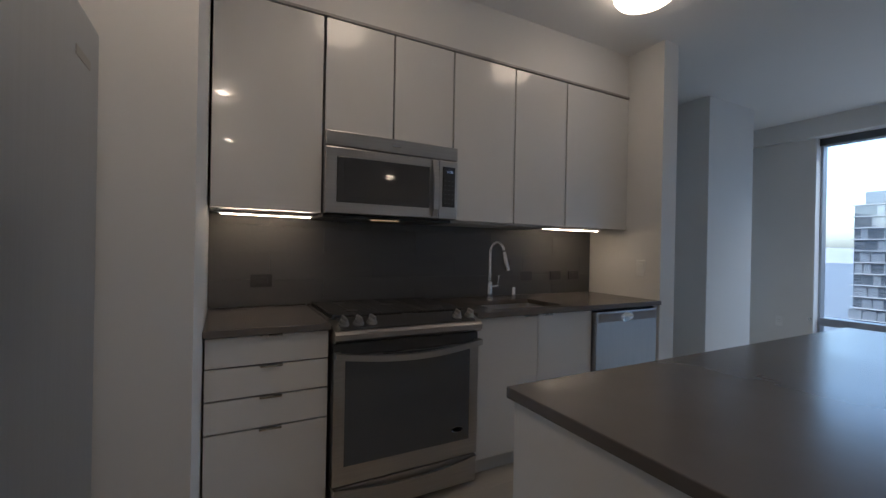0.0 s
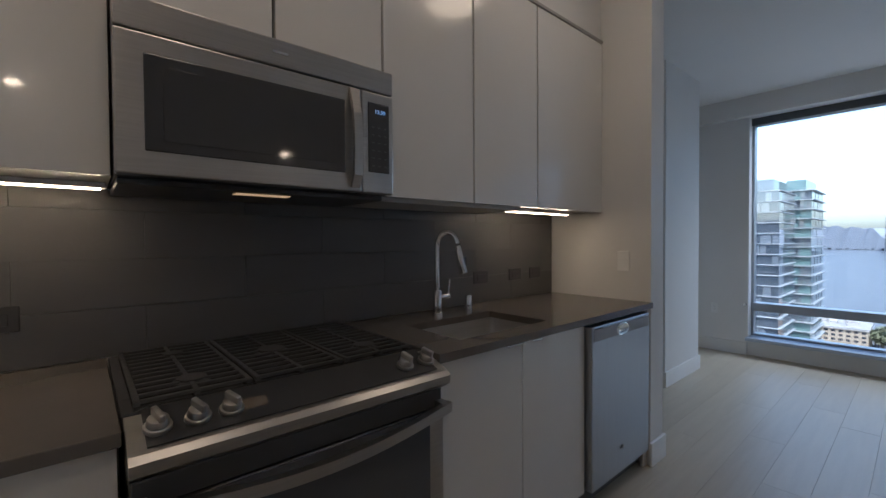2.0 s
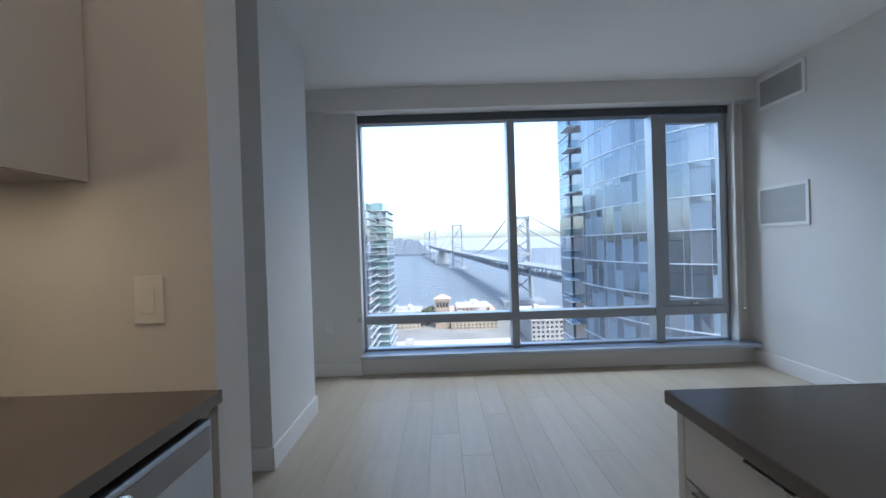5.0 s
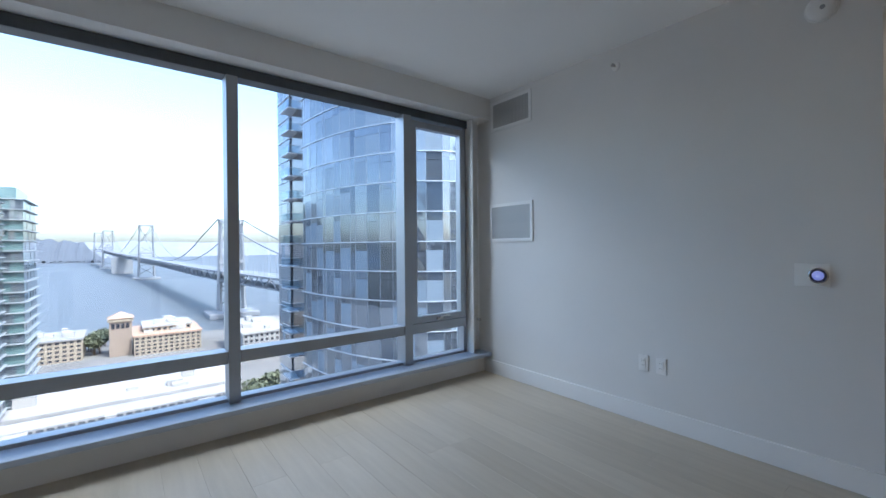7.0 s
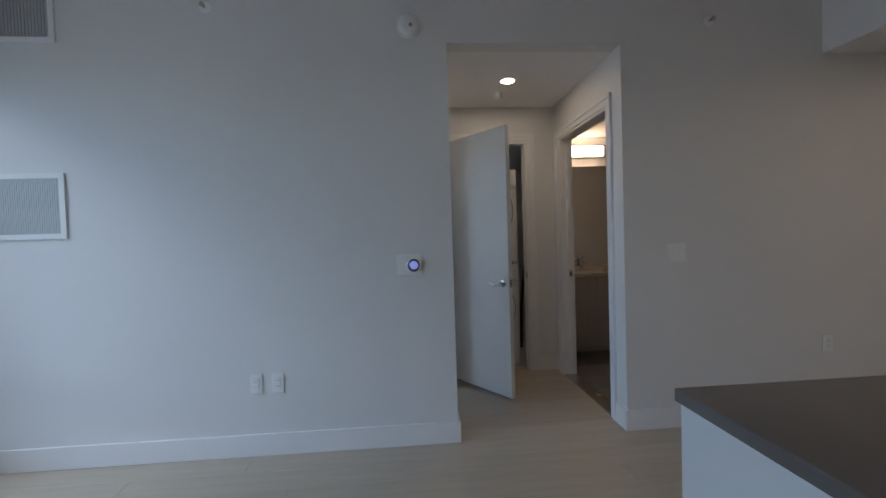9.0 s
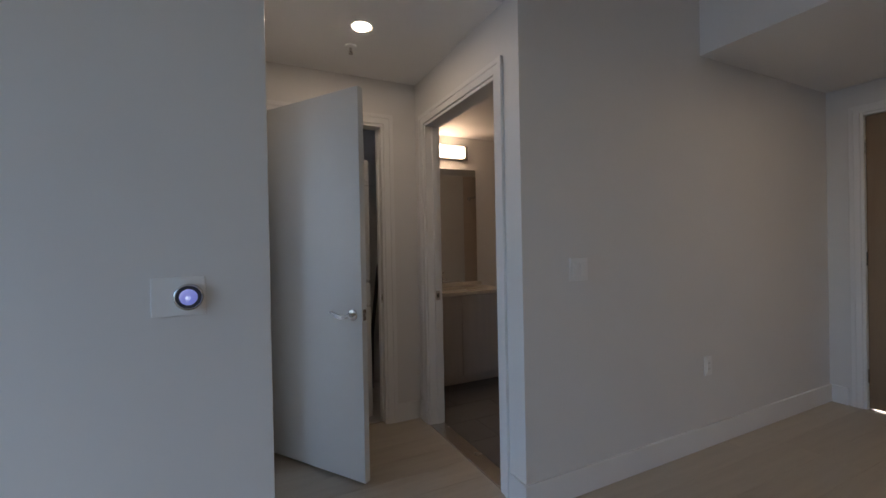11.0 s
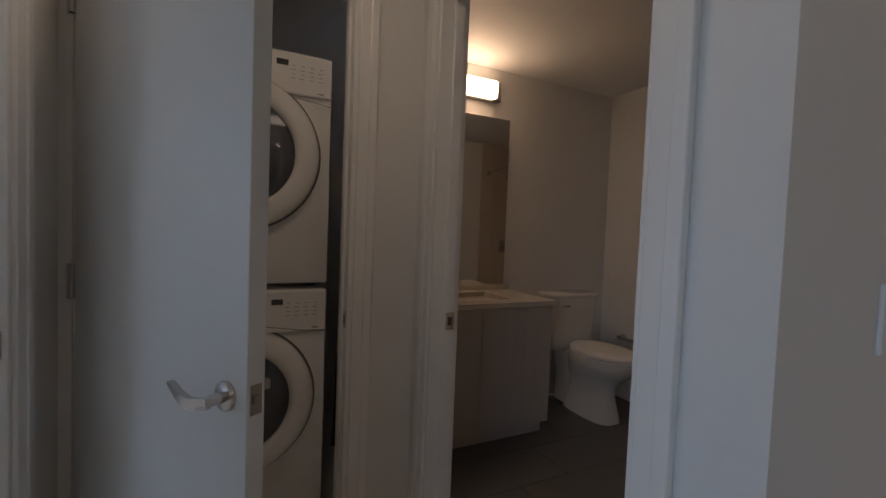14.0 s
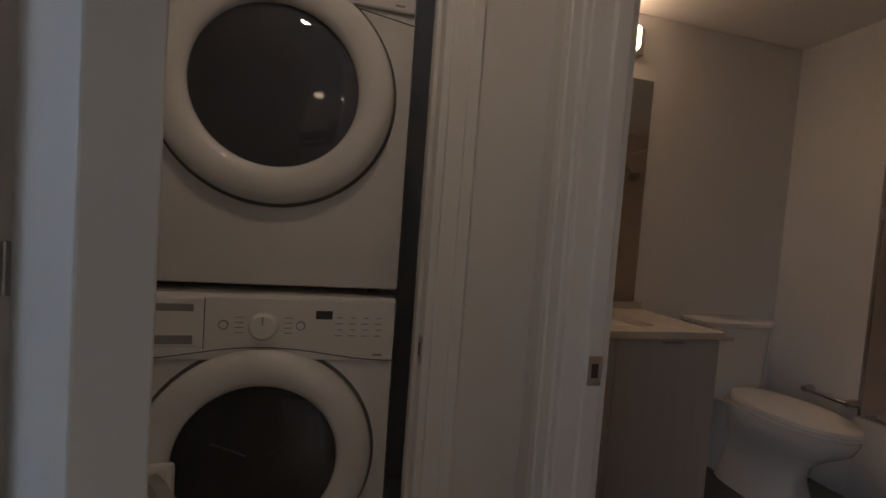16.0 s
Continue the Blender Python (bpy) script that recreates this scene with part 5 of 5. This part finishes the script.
# near glass tower: rounded corner, floor bands, irregular panes, balconies
def outline():
    pts = [(36.0, -62.0), (36.0, -50.0), (36.0, -40.0), (36.0, -32.0)]
    for i in range(0, 19):
        t = radians(90 * i / 18)
        pts.append((57 - 21 * math.cos(t) ** 0.9, -28 + 10.8 * math.sin(t) ** 0.9))
    return pts


OUT = outline()
FLOORH, LOW, NUM = 3.1, -26.0, 21
tower = thing("glass_tower", 57, -40, GZ, "curved blue glass apartment tower with stacked balconies", "tower")


def walk_outline(widths):
    """Points along the outline, its panes' widths taken in turn."""
    acc, k, out = 0.0, 0, []
    for (xa, ya), (xb, yb) in zip(OUT, OUT[1:]):
        d = math.hypot(xb - xa, yb - ya)
        while acc <= d:
            out.append((xa + (xb - xa) * acc / d, ya + (yb - ya) * acc / d))
            acc += widths[k % len(widths)]
            k += 1
        acc -= d
    return out


BANDM = shader("pale_floor_band", (0.50, 0.54, 0.58), (0.58, 0.62, 0.66), 0.4, metal=0.3, scale=0.3)
BLIND = shader("drawn_blind_behind_glass", (0.17, 0.23, 0.29), (0.22, 0.28, 0.34), 0.15, metal=0.15, scale=0.2, rand=0.4)
PANES = {"deep": FACB, "pale": FACL, "blind": BLIND, "dark": FACN}
ST = walk_outline((1.7, 1.7, 0.8, 1.7, 1.3, 1.7, 0.65, 1.5))
core = [(x + 0.6, y - 0.4) for x, y in OUT] + [(74, -19.2), (74, -62)]
part("core", loft([[(x, y, GZ) for x, y in core], [(x, y, LOW + FLOORH * (NUM - 1) + 3) for x, y in core]]), FACD, tower)
tr = random.Random(9)
for f in range(NUM):
    z0 = LOW + FLOORH * f
    bandm = bmesh.new()
    for (xa, ya), (xb, yb) in zip(OUT, OUT[1:]):
        d = Vector((xb - xa, yb - ya, 0)).normalized()
        nrm2 = Vector((-d.y, d.x, 0)) if Vector((-d.y, d.x, 0)).dot(Vector((-1, 0.4, 0))) > 0 else Vector((d.y, -d.x, 0))
        pa, pb, up = Vector((xa, ya, z0)), Vector((xb, yb, z0)), Vector((0, 0, 0.10))
        loft([[p - nrm2 * 0.1, p + nrm2 * 0.10, p + nrm2 * 0.10 + up, p - nrm2 * 0.1 + up] for p in (pa, pb)], into=bandm)
    part("floor_band", bandm, BANDM, tower)
for i, ((xa, ya), (xb, yb)) in enumerate(zip(ST, ST[1:])):
    run = Vector((xb - xa, yb - ya, 0))
    d = run.normalized() * 0.025
    panes = collections.defaultdict(bmesh.new)
    column = tr.random()
    for f in range(NUM - 1):
        z0, z1 = LOW + FLOORH * f + 0.12, LOW + FLOORH * (f + 1) - 0.02
        u = tr.random()
        kind = "dark" if u < 0.04 + 0.22 * (column > 0.85) else "pale" if u < 0.42 else "deep"
        cut = z0 + (z1 - z0) * (0.72 if u > 0.5 else 0.82)
        has_blind = tr.random() < (0.45 if run.length > 1.2 else 0.1)
        for lo, hi, k in ((z0, cut - 0.03, "blind" if has_blind else kind), (cut, z1, kind)):
            j, q = tr.uniform(-0.012, 0.012), tr.uniform(-0.012, 0.012)
            g = panes[k]
            g.faces.new([g.verts.new((xa + d.x + j, ya + d.y, lo)), g.verts.new((xb - d.x + q, yb - d.y, lo)), g.verts.new((xb - d.x + j, yb - d.y, hi)), g.verts.new((xa + d.x + q, ya + d.y, hi))])
    for k, g in panes.items():
        part("glass_panel", g, PANES[k], tower)
for x, y in ST:
    part("facade_mullion", rod((x, y, LOW), (x, y, LOW + FLOORH * (NUM - 1)), 0.03, seg=4), ALU, tower)
# wing with balconies beside a dark recess
rl = pane_glass("balcony_glass", (0.75, 0.85, 0.92), 0.15)
part("wing_wall", box(57.2, 70, -19.4, -18.32, GZ, LOW + FLOORH * (NUM - 1)), FACD, tower)
for f in range(NUM - 1):
    z = LOW + FLOORH * f
    b = part("balcony", box(60.4, 63.9, -18.31, -16.6, z, z + 0.20, 0.03), BANDM, tower, "pale balcony slab")
    part("balustrade", slab((60.4, 60.43, -18.2, -16.63, z + 0.20, z + 1.2), (60.4, 63.9, -16.63, -16.6, z + 0.20, z + 1.2)), rl, b)
    part("handrail", slab((60.38, 60.45, -18.2, -16.6, z + 1.2, z + 1.25), (60.4, 63.9, -16.65, -16.58, z + 1.2, z + 1.25)), BANDM, b)
    part("floor_band", box(64.5, 70, -18.31, -17.98, z, z + 0.10), BANDM, tower)
    for k in range(4):
        x0 = 64.55 + 1.36 * k
        part("wing_window", box(x0, x0 + 1.31, -18.31, -18.1 + 0.01 * ((k + f) % 3), z + 0.12, z + FLOORH - 0.04), (FACL, FACB, BLIND, FACB)[(k * 3 + f * 5 + k * f) % 4], tower)


def slab_tower(name, x0, x1, y0, y1, zt, fh, label, glass, seed, fins=True):
    """A far apartment tower: floor slabs, glass and balconies on the faces in view."""
    r = random.Random(seed)
    t = thing(name, (x0 + x1) / 2, (y0 + y1) / 2, GZ, label, "tower")
    part("core", box(x0 + 0.4, x1 - 0.4, y0 + 0.4, y1 - 0.4, GZ, zt), glass, t)
    n = int((zt - GZ) / fh)
    for f in range(n):
        z = zt - fh * f
        part("floor_slab", box(x0 - (0.45 if fins else 0.12), x1, y0 - (0.45 if fins else 0.12), y1 + 0.12, z - (0.3 if fins else 0.22), z), BALC, t)
    g = bmesh.new()
    for f in range(n):
        z = zt - fh * (f + 1)
        y = y0 + 0.5
        while y < y1 - 1.5:
            w = r.choice((1.4, 1.9, 2.6))
            if r.random() < 0.45:
                box(x0 + 0.3, x0 + 0.5, y, y + w, z + 0.1, z + fh - 0.5, into=g)
            y += w + 0.25
        x = x0 + 0.5
        while x < x1 - 1.5:
            w = r.choice((1.4, 1.9, 2.6))
            if r.random() < 0.45:
                box(x, x + w, y0 + 0.3, y0 + 0.5, z + 0.1, z + fh - 0.5, into=g)
            x += w + 0.25
    part("windows_lit", g, FACL, t)
    part("roof_crown", box(x0 + 2, x1 - 2, y0 + 2, y1 - 2, zt, zt + 3.5), glass, t)
    return t


slab_tower("apartment_tower", 150, 172, 27.5, 47.0, 15.0, 3.05, "blue-grey glass apartment tower with thin floor lines", FACB, 3, False)
slab_tower("apartment_tower", 176, 200, 24.0, 33.0, 16.8, 3.05, "pale green glass apartment tower with stacked balconies", FACG, 5)


def block(name, x0, x1, y0, y1, h, wall, roof, label, rows, cols, parapet=1.0):
    """A low waterfront building with windows on the two faces in view, a parapet and roof gear."""
    t = thing(name, (x0 + x1) / 2, (y0 + y1) / 2, GZ, label, "building")
    part("wall", box(x0, x1, y0, y1, GZ, GZ + h), wall, t)
    part("roof", box(x0 - 0.6, x1 + 0.6, y0 - 0.6, y1 + 0.6, GZ + h, GZ + h + parapet), roof, t)
    fh = h / rows
    for r in range(rows):
        g = bmesh.new()
        z = GZ + fh * r + fh * 0.3
        for c in range(cols):
            yw = (y1 - y0) / cols
            ya = y0 + yw * (c + 0.22)
            box(x0 - 0.12, x0 + 0.1, ya, ya + yw * 0.56, z, z + fh * 0.5, into=g)
        part("window_row", g, FACD, t)
    r = random.Random(int(x0 * 7 + y1))
    for k in range(7):
        a, b = r.uniform(x0 + 3, x1 - 6), r.uniform(y0 + 2, y1 - 6)
        part("roof_unit", box(a, a + r.uniform(2, 5), b, b + r.uniform(2, 5), GZ + h + parapet, GZ + h + parapet + r.uniform(1, 3)), ROOFW, t)
    return t


block("pier_hall", 118, 146, -24, 30, 13, ROOFW, ROOFW, "long white flat-roofed hall with a row of dark windows", 2, 22)
block("office_block", 166, 204, -32, 34, 10, CONC, ROOFW, "low white roofed building with roof units", 2, 14)
block("historic_block", 282, 318, -35, -3.5, 10, STUCCO, TILER, "cream waterfront building with stepped upper floors", 5, 12)
block("historic_upper", 290, 312, -31, -8, 13.5, STUCCO, ROOFW, "cream upper storeys of a waterfront building", 5, 8)
block("cream_apartments", 290, 318, 18, 46, 11, STUCCO, CONC, "cream low apartment building", 5, 10)
block("garage_block", 236, 286, -95, -48, 13, CONC, ROOFW, "pale concrete building with rows of windows", 5, 18)
block("street_block", 170, 214, 44, 70, 15, CONC, ROOFW, "low pale building beside the towers", 3, 8)
hall = thing("roof_clerestory", 138, 2, GZ + 14, "white clerestory with a row of dark panes on the hall roof", "clerestory")
part("clerestory_wall", box(136, 143, -23, 29, GZ + 14, GZ + 16.4), ROOFW, hall)
for k in range(28):
    part("pane", box(135.9, 136.1, -22.5 + 1.84 * k, -21.2 + 1.84 * k, GZ + 14.6, GZ + 15.9), ALUD, hall)
for k in range(9):
    part("roof_light", box(121, 125, -22 + 5.6 * k, -19.4 + 5.6 * k, GZ + 14.0, GZ + 15.2, 0.2), CONC, hall)
for a, b in ((-21, -9), (-6, 8), (11, 27)):
    part("shade_strip", box(131.5, 133.6, a, b, GZ + 14.0, GZ + 14.9), ALUD, hall)
hr = random.Random(12)
for k in range(46):
    a, b = hr.uniform(118.5, 130), hr.uniform(-23, 28)
    part("roof_box", box(a, a + hr.uniform(0.5, 1.8), b, b + hr.uniform(0.6, 2.6), GZ + 14.0, GZ + 14.3 + hr.random() * 1.0, 0.05), hr.choice((CONC, ALUD, GREYP, ROOFW)), hall)
ck = thing("brick_tower", 292, 2, GZ, "square tan tower with arched openings and a tiled cap", "tower")
part("shaft", box(287, 297, -2.8, 7.0, GZ, -35.5), BRICKR, ck)
part("cornice", box(286.3, 297.7, -3.5, 7.7, -37.2, -36.2), STUCCO, ck)
part("roof", loft([[(286, -3.8, -35.5), (298, -3.8, -35.5), (298, 8.0, -35.5), (286, 8.0, -35.5)], [(291.8, 1.9, -32.4), (292.2, 1.9, -32.4), (292.2, 2.3, -32.4), (291.8, 2.3, -32.4)]]), TILER, ck, "red tiled pyramid roof")
for k in range(4):
    part("opening", box(286.7, 287.2, -1.6 + 2.1 * k, -0.2 + 2.1 * k, -41.0, -38.2), FACD, ck)


def tree(x, y, h, seed):
    r = random.Random(seed)
    t = thing("tree", x, y, GZ, "leafy green street tree near the waterfront", "tree", "waterfront trees")
    bm = rod((x, y, GZ), (x + 0.2, y, GZ + h * 0.5), 0.35, 0.2, seg=7)
    for k in range(4):
        a = r.uniform(0, 6.3)
        rod((x + 0.1, y, GZ + h * 0.4), (x + math.cos(a) * h * 0.25, y + math.sin(a) * h * 0.25, GZ + h * 0.75), 0.15, 0.05, seg=5, into=bm)
    part("trunk", bm, BARK, t)
    cr = bmesh.new()
    for k in range(160):
        a, u, w = r.uniform(0, 6.3), r.random() ** 0.5, r.uniform(-1, 1)
        c = Vector((x + math.cos(a) * u * h * 0.34, y + math.sin(a) * u * h * 0.34, GZ + h * 0.66 + w * h * 0.3 * (1 - 0.5 * u)))
        s = r.uniform(0.5, 1.1)
        n1 = Vector((r.uniform(-1, 1), r.uniform(-1, 1), r.uniform(-1, 1))).normalized()
        n2 = n1.orthogonal().normalized() * s
        n3 = n1.cross(n2)
        cr.faces.new([cr.verts.new(c + n2), cr.verts.new(c + n3), cr.verts.new(c - n2 * 0.8), cr.verts.new(c - n3)])
    part("crown", cr, LEAF, t)


for i in range(9):
    tree(rnd.uniform(150, 172), rnd.uniform(-46, -35), rnd.uniform(8, 12), 60 + i)
for i in range(8):
    tree(rnd.uniform(296, 330), rnd.uniform(9, 17), rnd.uniform(8, 13), i)

# towers of the same city, mirrored in the glass facade
CITYW = shader("city_stone", (0.40, 0.39, 0.37), (0.50, 0.49, 0.47), 0.8, scale=0.1, grain=0.3)
for k, (x, y, w, h) in enumerate(((-18, 62, 16, 66), (-34, 92, 20, 74), (6, 96, 14, 70), (-64, 120, 26, 84), (-10, 140, 22, 88), (-85, 80, 22, 70), (-60, -70, 26, 95), (-95, -30, 30, 60), (-55, 10, 22, 78), (-120, 55, 34, 120), (-70, -120, 30, 110), (-40, 95, 24, 66), (-150, -95, 40, 88))):
    ct = thing("city_tower", x, y, GZ, "plain grey high-rise mirrored in the glass facade", "tower", "city towers")
    part("shaft", box(x - w / 2, x + w / 2, y - w / 2, y + w / 2, GZ, GZ + h), CITYW if k % 2 else FACL, ct)
    for f in range(int(h / 3.4)):
        part("floor_band", box(x - w / 2 - 0.3, x + w / 2 + 0.3, y - w / 2 - 0.3, y + w / 2 + 0.3, GZ + 3.4 * f + 2.1, GZ + 3.4 * f + 3.3), FACD if k % 2 else CITYW, ct)
structure("ground_west", slab((-320, 30, -260, 330, GZ - 2, GZ)), ASPH, "city ground behind the building")


# ---- pieces: floor planks, tiles ----
def piece_mesh(name, lx, ly, lz, ch, material):
    """A chamfered flat piece, centred, its top at z = 0."""
    a, b = lx / 2, ly / 2
    v = [(-a, -b, -lz), (a, -b, -lz), (a, b, -lz), (-a, b, -lz), (-a, -b, -ch), (a, -b, -ch), (a, b, -ch), (-a, b, -ch), (-a + ch, -b + ch, 0), (a - ch, -b + ch, 0), (a - ch, b - ch, 0), (-a + ch, b - ch, 0)]
    f = [(3, 2, 1, 0), (0, 1, 5, 4), (1, 2, 6, 5), (2, 3, 7, 6), (3, 0, 4, 7), (4, 5, 9, 8), (5, 6, 10, 9), (6, 7, 11, 10), (7, 4, 8, 11), (8, 9, 10, 11)]
    me = bpy.data.meshes.new(name)
    me.from_pydata(v, [], f)
    me.materials.append(material)
    return me


def lay(name, parent, cache, size, m, material, thick=0.012, ch=0.0012):
    key = (name, round(size[0], 3), round(size[1], 3))
    if key not in cache:
        cache[key] = piece_mesh(name, size[0], size[1], thick, ch, material)
    ob = new(name, cache[key])
    ob.parent = parent
    ob.matrix_basis = m
    return ob


cache = {}
pr = random.Random(12)
PWID = 0.19
AREAS = [(XW, 6.09, YS, 3.43), (2.09, 3.205, -2.88, YS), (3.205, 6.05, -5.2, YS - 0.12)]
for ax0, ax1, ay0, ay1 in AREAS:
    row = 0
    y = ay0
    while y < ay1 - 0.01:
        w = min(PWID, ay1 - y)
        x = ax0
        first = pr.choice((0.5, 0.8, 1.1, 1.4, 1.7))
        while x < ax1 - 0.01:
            ln = min(first, ax1 - x)
            first = pr.choice((1.5, 1.8, 2.1))
            lay("plank", floor, cache, (ln - 0.0006, w - 0.0006), Matrix.Translation((x + ln / 2, y + w / 2, 0.0)), OAK, ch=0.0009)
            x += ln
        y += w
        row += 1
bath_floor = structure("floor_bath", slab((-0.80, 2.05, -3.80, YS - 0.12, -0.12, -0.010)), GROUT, "dark stone tile bathroom floor")
y = -3.80
row = 0
while y < YS - 0.13:
    x = -0.05 - (0.3 if row % 2 else 0)
    while x < 2.05:
        x0, x1 = max(x, -0.05), min(x + 0.6, 2.05)
        y1 = min(y + 0.3, YS - 0.12)
        if x1 - x0 > 0.02:
            lay("floor_tile", bath_floor, cache, (x1 - x0 - 0.003, y1 - y - 0.003), Matrix.Translation(((x0 + x1) / 2, (y + y1) / 2, 0.0)), BATHT, thick=0.01)
        x += 0.6
    y += 0.3
    row += 1
structure("trim_threshold", box(1.985, 2.09, -2.655, -1.775, 0.0, 0.006, 0.002), NICKEL, "slim metal threshold")
# backsplash tiles
R90 = pose(0, 0, 0, 90)
z, row = 0.932, 0
while z < 1.455:
    h = min(0.152, 1.458 - z)
    x = 0.096 - (0.305 if row % 2 else 0)
    while x < PW:
        x0, x1 = max(x, 0.096), min(x + 0.61, PW - 0.001)
        if x1 - x0 > 0.01:
            lay("tile", splash, cache, (x1 - x0 - 0.0015, h - 0.0015), Matrix.Translation(((x0 + x1) / 2, YB - 0.006 + 0.0006 * pr.random(), z + h / 2)) @ R90, TILE_D, thick=0.008, ch=0.0003)
        x += 0.61
    z += 0.152
    row += 1
# tub alcove tiles
for label, a0, a1, place in (("wall_tile_west", -3.35, -1.68, lambda a, zz: Matrix.Translation((-0.792, a, zz)) @ Matrix(((0, 0, 1, 0), (1, 0, 0, 0), (0, 1, 0, 0), (0, 0, 0, 1)))),
                             ("wall_tile_south", -0.79, -0.02, lambda a, zz: Matrix.Translation((a, -3.342, zz)) @ Matrix(((-1, 0, 0, 0), (0, 0, 1, 0), (0, 1, 0, 0), (0, 0, 0, 1)))),
                             ("wall_tile_north", -0.79, -0.02, lambda a, zz: Matrix.Translation((a, -1.684, zz)) @ Matrix(((1, 0, 0, 0), (0, 0, -1, 0), (0, 1, 0, 0), (0, 0, 0, 1))))):
    if label == "wall_tile_west":
        back = structure(label, slab((-0.80, -0.797, -3.35, -1.676, 0.42, 2.42)), TILE_WJ, "beige tiled tub wall")
    elif label == "wall_tile_south":
        back = structure(label, slab((-0.797, -0.02, -3.35, -3.347, 0.43, 2.42)), TILE_WJ, "beige tiled tub wall")
    else:
        back = structure(label, slab((-0.797, -0.02, -1.679, -1.676, 0.43, 2.42)), TILE_WJ, "beige tiled tub wall")
    zz = 0.43
    while zz < 2.41:
        h = min(0.305, 2.42 - zz)
        a = a0
        while a < a1 - 0.01:
            w = min(0.61, a1 - a)
            lay("wall_tile", back, cache, (w - 0.002, h - 0.002), place(a + w / 2, zz + h / 2), TILE_W, thick=0.005, ch=0.0008)
            a += w
        zz += 0.305
structure("trim_tile_edge", box(-0.022, -0.006, -3.352, -3.342, 0.43, 2.42, 0.001), NICKEL, "slim metal tile edge trim")
